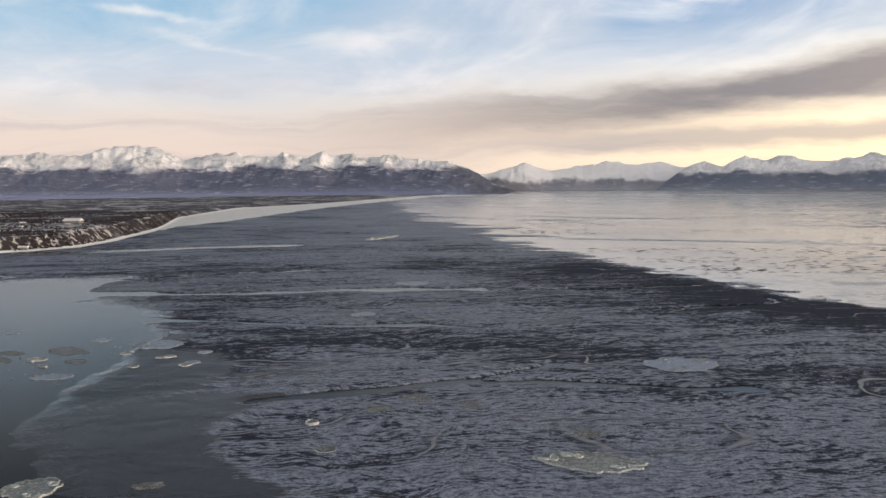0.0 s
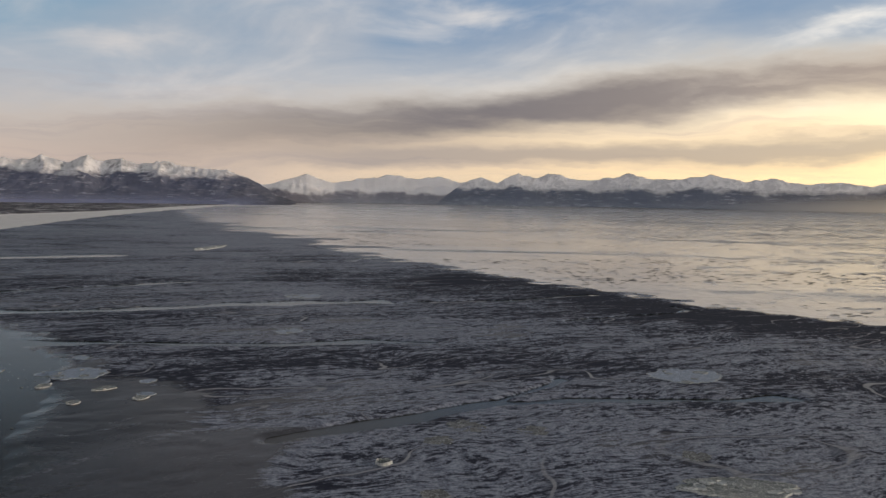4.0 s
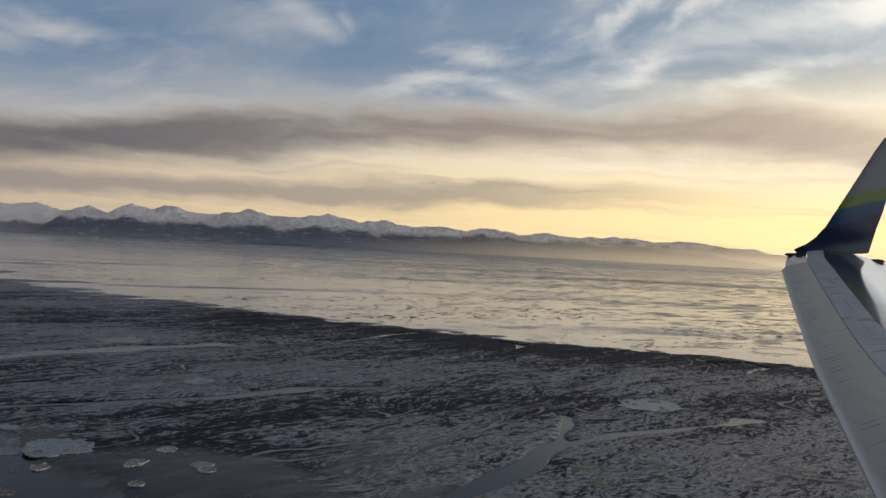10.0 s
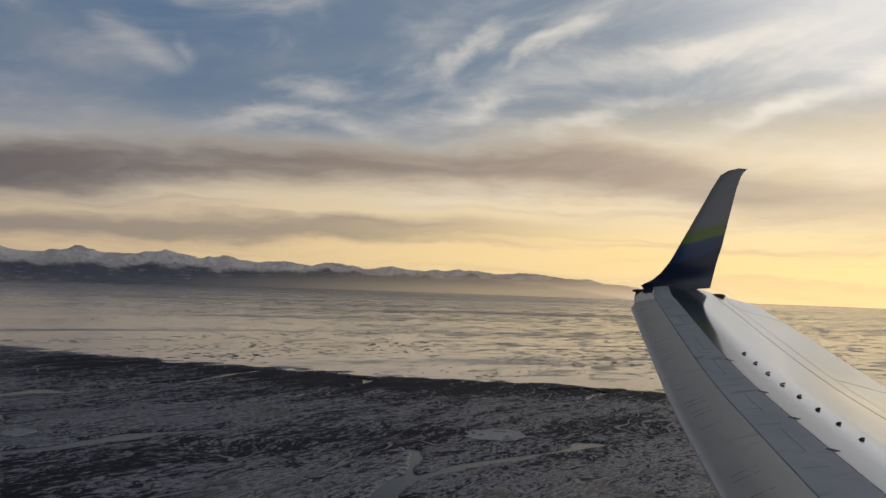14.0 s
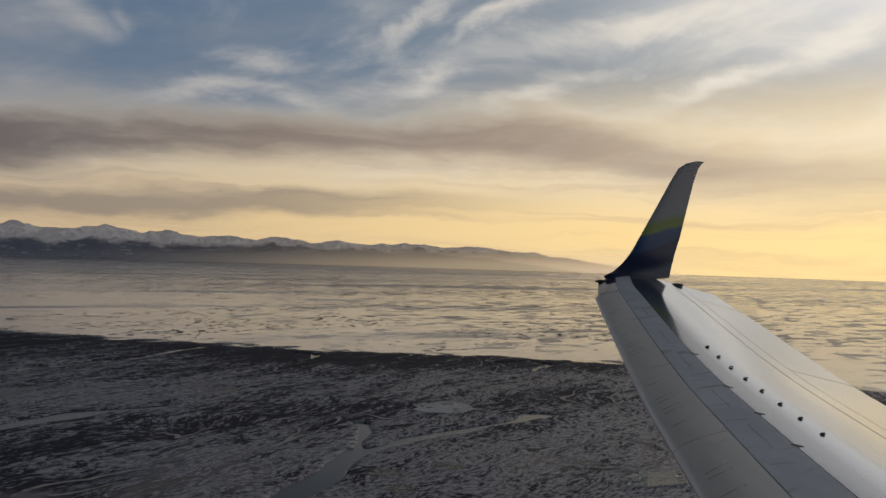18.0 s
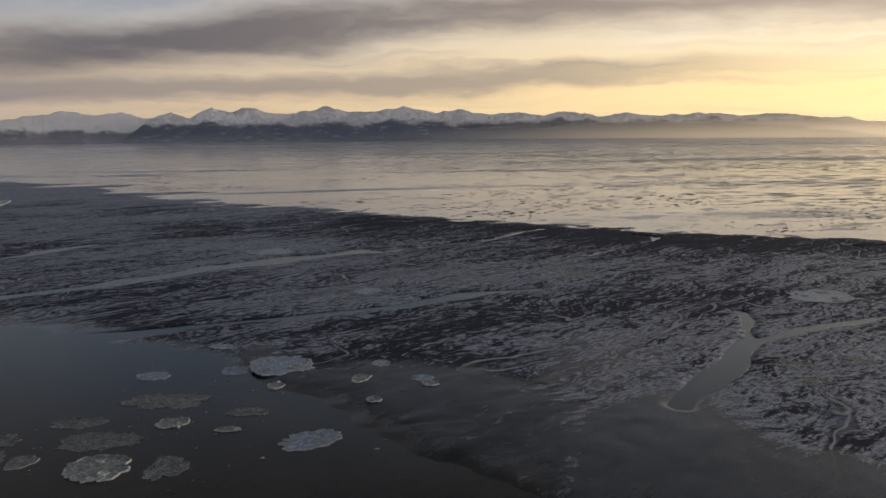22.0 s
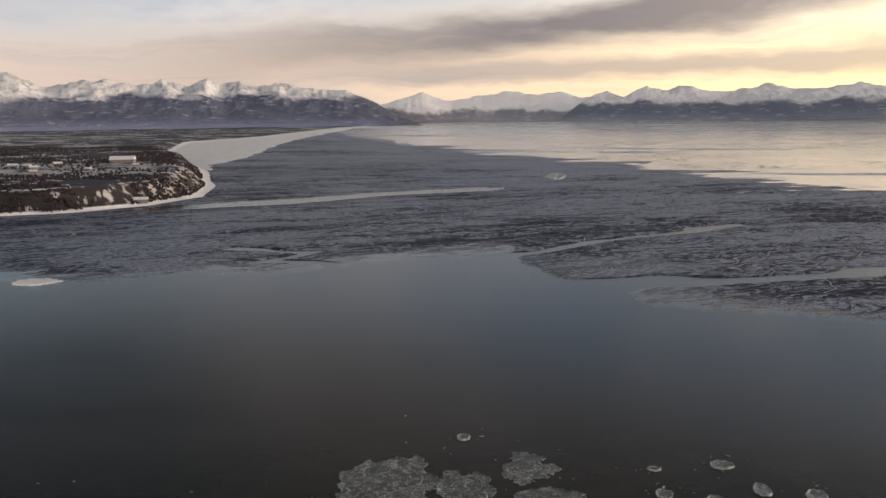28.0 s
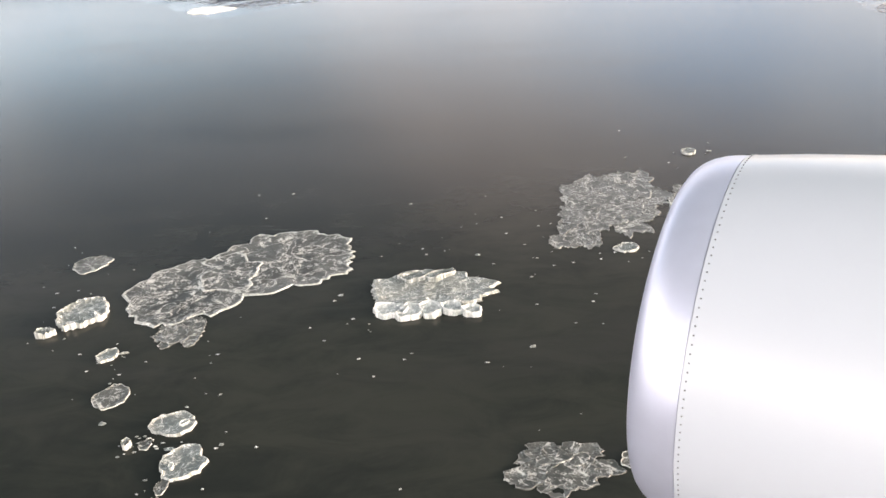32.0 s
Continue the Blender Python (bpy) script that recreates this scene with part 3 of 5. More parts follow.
def make_wing_paint():
    mat, n, b, place = material("wing_skin_paint")
    stain = n.noise(n.scaled(place, 0.5, 1.6, 1.0, -24), 1.0, 6.0, 0.6, 0.4)
    soot = n.step(0.60, 0.72, n.noise(n.scaled(place, 2.2, 7.0, 2.0, -24), 1.0, 4.0, 0.6))
    c = n.mix(stain, (0.20, 0.23, 0.28), (0.30, 0.33, 0.38))
    n.put(b.inputs["Base Color"], n.mix(n.math("MULTIPLY", n.math("MULTIPLY", soot, n.step(0.5, 0.62, stain)), 0.5), c, (0.12, 0.125, 0.14)))
    b.inputs["Metallic"].default_value = 0.75
    b.inputs["Coat Weight"].default_value = 0.7
    b.inputs["Coat Roughness"].default_value = 0.08
    n.put(b.inputs["Roughness"], n.math("MULTIPLY_ADD", stain, 0.16, 0.10))
    return mat


def make_dull_paint():
    mat, n, b, place = material("dull_grey_paint")
    stain = n.noise(n.scaled(place, 0.7, 2.4, 1.0, -24), 1.0, 6.0, 0.62, 0.4)
    rub = n.step(0.58, 0.70, n.noise(n.scaled(place, 7.0, 1.1, 2.0, -24), 1.0, 5.0, 0.62))
    c = n.mix(n.step(0.3, 0.7, stain), (0.52, 0.60, 0.73), (0.66, 0.73, 0.84))
    n.put(b.inputs["Base Color"], n.mix(n.math("MULTIPLY", rub, 0.45), c, (0.115, 0.125, 0.145)))
    n.put(b.inputs["Roughness"], n.math("MULTIPLY_ADD", stain, 0.2, 0.42))
    return mat


# ---- geometry helpers ----


def mesh_object(name, verts, faces, mat, smooth=False):
    me = bpy.data.meshes.new(name)
    me.from_pydata([tuple(map(float, v)) for v in verts], [], [tuple(map(int, f)) for f in faces])
    if smooth:
        me.polygons.foreach_set("use_smooth", [True] * len(me.polygons))
    me.materials.append(mat)
    me.update()
    return new(name, me)


def part(name, bm, mat, parent, label="", smooth=False):
    me = bpy.data.meshes.new(name)
    bm.to_mesh(me)
    bm.free()
    if smooth:
        me.polygons.foreach_set("use_smooth", [True] * len(me.polygons))
        me.set_sharp_from_angle(angle=radians(38))
    me.materials.append(mat)
    ob = new(name, me)
    ob.parent = parent
    return tagged(ob, label) if label else ob


def grid_faces(rows, cols):
    i = np.arange((rows - 1) * cols).reshape(rows - 1, cols)[:, :-1].ravel()
    return np.stack([i, i + 1, i + cols + 1, i + cols], 1)


def hash2(ix, iy, seed):
    h = np.sin(ix * 127.1 + iy * 311.7 + seed * 74.7) * 43758.5453
    return h - np.floor(h)


def value_noise(x, y, seed=0):
    ix, iy = np.floor(x), np.floor(y)
    fx, fy = x - ix, y - iy
    fx, fy = fx * fx * (3 - 2 * fx), fy * fy * (3 - 2 * fy)
    a, b = hash2(ix, iy, seed), hash2(ix + 1, iy, seed)
    c, d = hash2(ix, iy + 1, seed), hash2(ix + 1, iy + 1, seed)
    return a + (b - a) * fx + (c - a) * fy + (a - b - c + d) * fx * fy


def fbm(x, y, octaves=5, gain=0.5, seed=0, ridged=False):
    total, amp, norm = 0.0, 1.0, 0.0
    for o in range(octaves):
        v = value_noise(x * 2 ** o + o * 17.3, y * 2 ** o - o * 9.1, seed + o)
        if ridged:
            v = 1 - np.abs(2 * v - 1)
        total, norm, amp = total + amp * v, norm + amp, amp * gain
    return total / norm


def ramp(a, b, x):
    t = np.clip((x - a) / (b - a), 0, 1)
    return t * t * (3 - 2 * t)


# ---- sea and tidal flats ----
HUB = Vector((-216.6, 95.6, 62.3))


def build_sea():
    rings = [0, 40, 80, 120, 170, 230, 300, 400, 520, 680, 900, 1200, 1600, 2200, 3000, 3800, 4680]
    verts, faces, seg = [(HUB.x, HUB.y, 0.0)], [], 96
    for r in rings[1:]:
        verts += [(HUB.x + r * math.cos(k * math.tau / seg), HUB.y + r * math.sin(k * math.tau / seg), 0.0) for k in range(seg)]
    for k in range(seg):
        faces.append((0, 1 + k, 1 + (k + 1) % seg))
        for j in range(len(rings) - 2):
            a, b = 1 + j * seg, 1 + (j + 1) * seg
            faces.append((a + k, b + k, b + (k + 1) % seg, a + (k + 1) % seg))
    tagged(mesh_object("water", verts, faces, WATER), "calm grey inlet water streaked with slush ice", "water", kind="structure")


TIDE = ((-3000, -900), (-600, -260), (300, 300), (390, 236), (470, 176), (520, 142), (564, 116), (612, 94), (700, 56), (780, 26), (900, -8), (1050, -62), (1400, -180), (1900, -330), (2600, -480), (3600, -520))


def flat_height(x, y):
    """Height of the mud and ice above the water at low tide."""
    tide_y, tide_x = zip(*TIDE)
    wob = (fbm(x / 60, y / 60, 4, 0.5, 3) - 0.5) * 70
    wob2 = (fbm(x / 14, y / 14, 3, 0.5, 5) - 0.5) * 18
    inside = np.interp(y + wob * 0.4, tide_y, tide_x) - x + wob * 0.9 + wob2 * 2.4
    inside = inside + (fbm(x / 240, y / 30, 4, 0.55, 77) - 0.5) * 190 * ramp(580, 900, y)
    loose = 1 + ramp(450, 1200, y) * 2.5
    h = ramp(-12 * loose, 26 * loose, inside)
    # southern shore, falling to the open channel
    sx = [-1400, -700, -560, -500, -460, -414, -372, -311, -298, -280, -230, -196, -180, -172, -158, -104, 60, 220, 420]
    sy = [640, 600, 540, 490, 518, 512, 536, 548, 474, 444, 414, 366, 330, 270, 205, 150, 110, 100, 100]
    south = y - np.interp(x + wob2 * 0.4 + wob * 0.25, sx, sy) + wob2 * 0.45 + wob * 0.25
    h = h * ramp(-34, 112, south)

    ux = x + (fbm(x / 34, y / 34, 2, 0.5, 91) - 0.5) * 16
    uy = y + (fbm(x / 34 + 5, y / 34, 2, 0.5, 92) - 0.5) * 16

    def channel(points, width):
        px, py = np.array(points).T
        best = np.full_like(ux, 1e9)
        for a, b, c, d in zip(px[:-1], py[:-1], px[1:], py[1:]):
            t = np.clip(((ux - a) * (c - a) + (uy - b) * (d - b)) / ((c - a) ** 2 + (d - b) ** 2), 0, 1)
            best = np.minimum(best, np.hypot(ux - a - t * (c - a), uy - b - t * (d - b)))
        return 1 - ramp(width * 0.6, width * 1.5, best + wob2 * 0.2)

    h = h - 1.4 * channel(((-330, 500), (-283, 497), (-215, 503), (-130, 522), (-50, 536)), 7.5)
    h = h - 1.1 * channel(((-50, 526), (20, 538), (90, 556)), 3.0)
    h = h - 1.2 * channel(((-344, 530), (-326, 556), (-274, 592), (-174, 645)), 4.5)
    h = h - 1.1 * channel(((-250, 404), (-209, 410), (-160, 404), (-102, 398), (-40, 396)), 5.0)
    h = h - 1.3 * channel(((-520, 780), (-440, 815), (-370, 855), (-290, 884)), 16)
    h = h - 1.2 * channel(((-92, 258), (-76, 268), (-60, 275), (-48, 282), (-32, 288)), 4.2)
    h = h - 1.1 * channel(((-36, 287), (-7, 288), (21, 286), (68, 288)), 3.0)
    h = h - 1.0 * channel(((-30, 289), (-22, 298), (-13, 305), (0, 314)), 1.8)
    h = h - 1.1 * channel(((-385, 528), (-392, 552), (-420, 566), (-402, 590), (-440, 600)), 3.0)
    h = h - 1.1 * channel(((170, 365), (205, 372), (212, 392), (185, 400), (178, 388)), 1.3)
    h = h - 1.1 * channel(((40, 455), (90, 470), (120, 486), (116, 500)), 1.3)
    # hummocks of mud and ice drained by small runnels
    ax = x + (fbm(x / 26, y / 26, 3, 0.5, 51) - 0.5) * 26
    ay = y + (fbm(x / 26 + 9, y / 26, 3, 0.5, 52) - 0.5) * 26
    stretch = 1 + ramp(450, 1000, y) * 2.2
    hum = fbm((ax * 0.8 + ay * 0.35) / (5.0 * stretch), (ay * 0.8 - ax * 0.35) / (3.6 * stretch), 4, 0.52, 8)
    hc = np.clip(h, 0, 1)
    return h - 0.30 + hc * (hum - 0.45) * 0.30


def flat_state(x, y, z):
    """Two shares for the mud's surface: smooth glaze, and cover of pale ice."""
    wide = fbm(x / 90 + 3, y / 60, 4, 0.52, 101)
    mid = fbm(x / 34, y / 24, 4, 0.55, 102)
    soft = (mid - 0.5) * 60 + (wide - 0.5) * 50
    margin = 1 - ramp(0.02, 0.42, z + (mid - 0.5) * 0.4)
    # glazed lagoon inside a curved bank
    bank_y = np.interp(x, [-240, -170, -134, -123, -105, -81, -60, -40, 20, 160], [196, 214, 252, 263, 268, 269, 275, 262, 200, 110])
    east_x = np.interp(y, [90, 130, 172, 194, 209, 221, 236, 257, 272], [40, 10, -45, -72, -88, -96, -93, -80, -60])
    pool = ramp(7, -9, y + soft * 0.10 - bank_y) * ramp(9, -14, x + soft * 0.30 - east_x)
    # dark level ice outside the bank, where floes have frozen in
    shelf = ramp(14, -26, y + soft * 0.5 - 350 + 0.55 * (x + 179)) * ramp(-92, -128, x + soft * 0.3)
    patch = ramp(0.56, 0.70, wide * 0.62 + mid * 0.38) * 0.7 * (1 - 0.6 * ramp(480, 700, y))
    glaze = np.maximum(np.maximum(margin, pool * 1.45), np.maximum(shelf * 0.9, patch))
    tide_y, tide_x = zip(*TIDE)
    inland = np.interp(y, tide_y, tide_x) - x + soft * 0.5
    belt = ramp(-10, 30, inland) * (1 - ramp(36, 120, inland))
    cover = 0.54 + (wide - 0.5) * 0.9 - 0.42 * belt * ramp(860, 620, y)
    south_west = ramp(-120, -300, x) * ramp(620, 520, y)
    # the rise in cover from y 560 to 800 also imitates distance haze
    cover = cover - 0.12 * south_west + 0.16 * ramp(560, 800, y) - 0.36 * ramp(-70, -140, x + soft * 0.4) * ramp(420, 310, y + soft * 0.4) + 0.12 * ramp(-40, 40, x) * ramp(330, 260, y)
    cover = cover + 0.3 * ramp(760, 1150, y) * (1 - ramp(60, 300, inland))
    return glaze, cover + 0.5 * pool


def build_flats():
    def sheet(name, xs, ys, label):
        gx, gy = np.meshgrid(xs, ys)
        gz = flat_height(gx, gy)
        faces = grid_faces(len(ys), len(xs))
        keep = gz.ravel()[faces].max(1) > -0.06
        verts = np.stack([gx.ravel(), gy.ravel(), gz.ravel()], 1)
        faces = faces[keep]
        used = np.unique(faces)
        back = np.zeros(len(verts), int)
        back[used] = np.arange(len(used))
        ob = mesh_object(name, verts[used], back[faces], FLAT, True)
        for key, values in zip(("glaze", "cover"), flat_state(gx.ravel()[used], gy.ravel()[used], gz.ravel()[used])):
            ob.data.attributes.new(key, "FLOAT", "POINT").data.foreach_set("value", values.astype(np.float32))
        tagged(ob, label, "mudflat", kind="structure")

    sheet("ground_flats_near", np.arange(-640, 470, 1.7), np.concatenate([np.arange(96, 420, 1.2), np.arange(420, 700, 1.7)]), "frozen tidal mudflat mottled with grey ice and snow")
    sheet("ground_flats_far", np.arange(-760, 300, 4.0), np.concatenate([np.arange(700, 1100, 3.0), np.arange(1100, 1900, 7.0), np.arange(1900, 3000, 24.0)]), "frozen tidal mudflat streaked with ice farther up the inlet")


def build_young_ice():
    """Thin pale ice over the far side of the inlet, beyond the tide line."""
    tide_y, tide_x = zip(*TIDE)
    ys = np.concatenate([np.arange(150, 1000, 10.0), np.arange(1000, 4500, 60.0)])
    u, y = np.meshgrid(np.linspace(0, 1, 60) ** 2, ys)
    left = np.interp(ys, tide_y, tide_x) - 26 - 120 * ramp(580, 900, ys) + (fbm(ys / 40, ys * 0, 4, 0.5, 81) - 0.5) * 40
    right = HUB.x + np.sqrt(np.maximum(4660.0 ** 2 - (ys - HUB.y) ** 2, 1))
    x = left[:, None] + (right - left)[:, None] * u
    z = np.full_like(x, 0.05)
    tagged(mesh_object("ground_sea_ice", np.stack([x.ravel(), y.ravel(), z.ravel()], 1), grid_faces(len(ys), 60), YOUNG_ICE), "thin pale sea ice gleaming under the evening sky", "sea ice", kind="structure")


build_sea()
build_flats()
build_young_ice()

# ---- mountains ----
EAST = ((-46, 1.7), (-42, 2.0), (-38, 1.8), (-33.2, 1.87), (-32, 1.75), (-30.5, 1.95), (-29.1, 1.75), (-27.3, 2.13), (-25.1, 2.34), (-23.8, 2.14), (-22.3, 1.5), (-20.4, 1.82), (-18.7, 1.91), (-17.1, 1.66), (-15.75, 2.14), (-14.4, 1.6), (-13.1, 1.94), (-12.2, 1.6), (-11.1, 1.95), (-10, 1.66), (-9, 1.82), (-7.5, 1.54), (-6, 1.38), (-4.5, 1.28), (-3.2, 0.9), (-2.3, 0.32), (-1.3, -0.34), (0.0, -0.78))
FAR = ((-5, 0.1), (-1.5, 0.5), (-0.8, 0.62), (0.6, 1.03), (1.4, 0.75), (2.3, 0.58), (3.4, 0.66), (4.3, 0.9), (5.2, 0.86), (6.2, 1.14), (7.8, 0.92), (8.6, 0.88), (9.5, 1.0), (11.0, 0.8), (13, 0.7), (17, 0.8), (22, 0.6))
WEST = ((9.4, -0.75), (10.3, 0.0), (11.2, 0.62), (12.5, 1.15), (13.5, 0.8), (14.9, 1.28), (16.1, 0.98), (17.2, 1.34), (19.0, 0.98), (20.3, 0.96), (22.3, 1.42), (23.8, 1.06), (25.0, 1.12), (27.3, 1.28), (29.5, 0.9), (31.2, 1.06), (33.3, 0.77), (35.1, 0.9), (36.7, 0.73), (38.4, 0.98), (40.5, 0.71), (42.2, 0.8), (43.7, 0.58), (45.2, 0.74), (47.3, 0.69), (49.2, 0.5), (51.4, 0.63), (53.6, 0.36), (55.4, 0.34), (57.3, 0.12), (60, -0.3), (63, -0.75))


def build_range(name, label, profile, near, far, mat, step, seed, foot, rough):
    """A ridge seen across the inlet, built as terrain between two distances."""
    az = np.arange(profile[0][0], profile[-1][0], step)
    depth = np.concatenate([np.linspace(0, 0.72, 36), np.linspace(0.74, 1, 10)])
    a, q = np.meshgrid(az, depth)
    crest = np.interp(a, *zip(*profile))
    top = (62.3 + (near + 0.72 * (far - near)) * np.tan(np.radians(crest)))
    r = near + q * (far - near)
    x, y = r * np.sin(np.radians(a)), r * np.cos(np.radians(a))
    shape = np.interp(q, [0, 0.06, 0.3, 0.55, 0.72, 0.85, 1], [0, 0.08, foot, 0.60, 1.0, 0.8, 0.3])
    rid = fbm(x / 260, y / 300, 5, 0.5, seed, True)
    z = top * shape * (1 + rough * (rid - 0.62) * (1.7 - 1.6 * ramp(0.40, 0.70, q)) * ramp(0, 0.15, q))
    z = z + (fbm(x / 75, y / 110, 5, 0.55, seed + 7, True) - 0.55) * np.clip(top, 0, 200) * 0.20 * ramp(0.1, 0.5, q) * (1 - 0.6 * ramp(0.55, 0.72, q))
    z = z + (fbm(x / 150, y / 190, 6, 0.56, seed + 13, True) - 0.64) * np.clip(top, 0, 210) * (0.30 if far - near > 500 else 0.24) * ramp(0.42, 0.70, q)
    z = np.where(q < 0.001, -1.0, z)
    verts = np.stack([HUB.x + x.ravel(), HUB.y + y.ravel(), z.ravel()], 1)
    ob = mesh_object(name, verts, grid_faces(len(depth), len(az)), mat, True)
    return tagged(ob, label, "mountains", kind="structure")


build_range("backdrop_range_east", "snow-capped mountain range with dark wooded foothills", EAST, 3500, 4640, PEAKS_EAST, 0.07, 2, 0.30, 0.55)
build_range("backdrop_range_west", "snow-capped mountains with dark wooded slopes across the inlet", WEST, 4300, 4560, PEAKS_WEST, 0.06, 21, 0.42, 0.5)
build_range("backdrop_range_far", "snow mountains at the head of the inlet, haze painted into their pale colour", FAR, 4570, 4680, PEAKS_FAR, 0.07, 27, 0.42, 0.5)


def build_haze_sheet(name, first, last, reach, tall, mat, label):
    verts, faces = [], []
    for k in range(last - first + 1):
        a = radians(first + k)
        for z in (0.3, tall):
            verts.append((HUB.x + reach * math.sin(a), HUB.y + reach * math.cos(a), z))
        if k:
            faces.append((2 * k - 2, 2 * k, 2 * k + 1, 2 * k - 1))
    tagged(mesh_object(name, verts, faces, mat), label, "mist", kind="structure")


# Sheets added before the ranges to imitate haze
build_haze_sheet("backdrop_haze_west", -1, 67, 4240, 170.0, HAZE_WEST, "painted haze sheet along the far shore, glowing sunward")
build_haze_sheet("backdrop_haze_east", -48, 1, 3485, 170.0, HAZE_EAST, "painted sheet of blue haze before the foothills")

# ---- the wooded point with its bluff ----
COAST = ((690, -2600), (712, -1400), (728, -760), (738, -640), (757, -566), (793, -528), (850, -502), (958, -512), (1009, -528), (1124, -552), (1243, -590), (1400, -650), (1500, -690), (2028, -775), (2350, -660), (3340, -520), (3600, -420), (3900, -250))


def land_height(x, y, d):
    tall = np.interp(y, [690, 1300, 1700, 2400, 3900], [18, 17, 8, 4, 3])
    gully = fbm(x / 18, y / 18, 4, 0.55, 31)
    slope = ramp(11, 30 + gully * 16, d)
    beach = np.clip(d / 12, 0, 1) * 1.8 - 0.2
    return beach + slope * (tall - 1.6) + ramp(20, 200, d) * (fbm(x / 120, y / 120, 4, 0.5, 33) - 0.3) * 6


def build_land():
    ys = np.concatenate([np.arange(690, 1300, 4.0), np.arange(1300, 2000, 12.0), np.arange(2000, 3900, 45.0)])
    ds = np.concatenate([np.arange(0, 50, 2.5), np.arange(50, 200, 10), np.arange(200, 900, 35), np.arange(900, 3200, 150)])
    d, y = np.meshgrid(ds, ys)
    cy, cx = zip(*COAST)
    x = np.interp(y + (fbm(y / 30, y * 0, 3, 0.5, 40) - 0.5) * 14, cy, cx) - d
    z = land_height(x, y, d)
    verts = np.stack([x.ravel(), y.ravel(), z.ravel()], 1)
    tagged(mesh_object("ground_point", verts, grid_faces(len(ys), len(ds)), LAND, True), "wooded point with gullied snowy bluff above the beach", "headland", kind="structure")
    # snow shelf along the far shore
    ys = np.arange(1150, 3650, 14.0)
    outer = np.interp(ys, [1150, 1243, 1356, 1813, 2499, 3316, 3588, 3650], [-560, -580, -556, -556, -540, -480, -240, -180])
    outer = outer + (fbm(ys / 50, ys * 0, 4, 0.55, 44) - 0.5) * 30
    inner = np.interp(ys, cy, cx) - 20
    u, yy = np.meshgrid(np.linspace(0, 1, 12), ys)
    xx = inner[:, None] + (outer - inner)[:, None] * u
    zz = 0.9 * (1 - ramp(0.9, 1.0, u)) + 0.25 * fbm(xx / 9, yy / 9, 3, 0.5, 45) - 0.1
    tagged(mesh_object("ground_snow_shelf", np.stack([xx.ravel(), yy.ravel(), zz.ravel()], 1), grid_faces(len(ys), 12), SNOW, True), "snow-covered shore ice along the beach", "shore ice", kind="structure")


build_land()


def build_trees():
    """Bare winter woods on the point, far too many to count."""
    rng = np.random.default_rng(5)
    cy, cx = zip(*COAST)
    verts, faces = [], []
    n = 0
    while n < 13000:
        y = 700 + rng.random() ** 1.6 * 900
        d = 14 + rng.random() ** 1.5 * 520
        x = float(np.interp(y, cy, cx)) - d
        if fbm(np.array([x / 38]), np.array([y / 38]), 3, 0.5, 61)[0] < 0.45 + 0.06 * rng.random():
            n += 1 if rng.random() < 0.02 else 0
            continue
        if 850 < y < 1010 and x > -770 and rng.random() < 0.72:
            n += 1
            continue
        z = float(land_height(np.array([x]), np.array([y]), np.array([d]))[0])
        tall, wide = rng.uniform(1.0, 2.3), rng.uniform(0.8, 1.6)
        i, turn = len(verts), rng.random() * 6
        verts += [(x + wide * math.cos(turn + k * 1.257) * rng.uniform(0.7, 1.2), y + wide * math.sin(turn + k * 1.257), z + tall * rng.uniform(0.1, 0.35)) for k in range(5)]
        verts += [(x, y, z - 0.3), (x + rng.uniform(-0.3, 0.3), y, z + tall)]
        for k in range(5):
            faces += [(i + k, i + (k + 1) % 5, i + 6), (i + (k + 1) % 5, i + k, i + 5)]
        n += 1
    tagged(mesh_object("woods", verts, faces, WOODS), "bare brown winter woods on the point", "woods", kind="stuff")


WOODS = plain("bare_twigs", (0.028, 0.022, 0.026), 0.9, 0, 0.5, 0.05)
build_trees()

ROOF_SNOW = plain("roof_snow", (0.74, 0.74, 0.77), 0.85, 0, 0.06, 0.4)
SIDING = plain("weathered_siding", (0.20, 0.18, 0.17), 0.8, 0, 0.2, 0.5)


def house(x, y, wide, deep, tall, turn, label):
    cy, cx = zip(*COAST)
    d = float(np.interp(y, cy, cx)) - x
    z = float(land_height(np.array([x]), np.array([y]), np.array([d]))[0]) - 0.3
    ob = new("house")
    ob.matrix_world = pose(x, y, z, 0, 0, turn)
    tagged(ob, label, "house", "houses on the point")
    bm = bmesh.new()
    bmesh.ops.create_cube(bm, size=1, matrix=Matrix.Translation((0, 0, tall / 2)) @ Matrix.Diagonal((wide, deep, tall, 1)))
    part("wall", bm, SIDING, ob)
    bm = bmesh.new()
    w, dd, over = wide / 2 + 0.3, deep / 2 + 0.3, tall + deep * 0.28
    v = [bm.verts.new(p) for p in ((-w, -dd, tall), (w, -dd, tall), (w, dd, tall), (-w, dd, tall), (-w, 0, over), (w, 0, over))]
    for f in ((0, 1, 5, 4), (2, 3, 4, 5), (0, 4, 3), (1, 2, 5), (3, 2, 1, 0)):
        bm.faces.new([v[i] for i in f])
    part("roof", bm, ROOF_SNOW, ob, "snow-covered gable roof")


house(-617, 1020, 22, 12, 3.4, 4, "long low building with a snow-covered roof")
for hx, hy, hw, ht in ((-694, 962, 8, 12), (-676, 948, 6, -8), (-654, 908, 7, 20), (-708, 930, 6, 4), (-609, 900, 5, -14), (-640, 870, 5, 8), (-664, 985, 7, 30), (-588, 960, 5, 10)):
    house(hx, hy, hw, hw * 0.7, 2.2, ht, "small house with a snowy roof among bare woods")
house(-540, 800, 9, 6, 2.6, 10, "house near the bluff edge with a white roof")


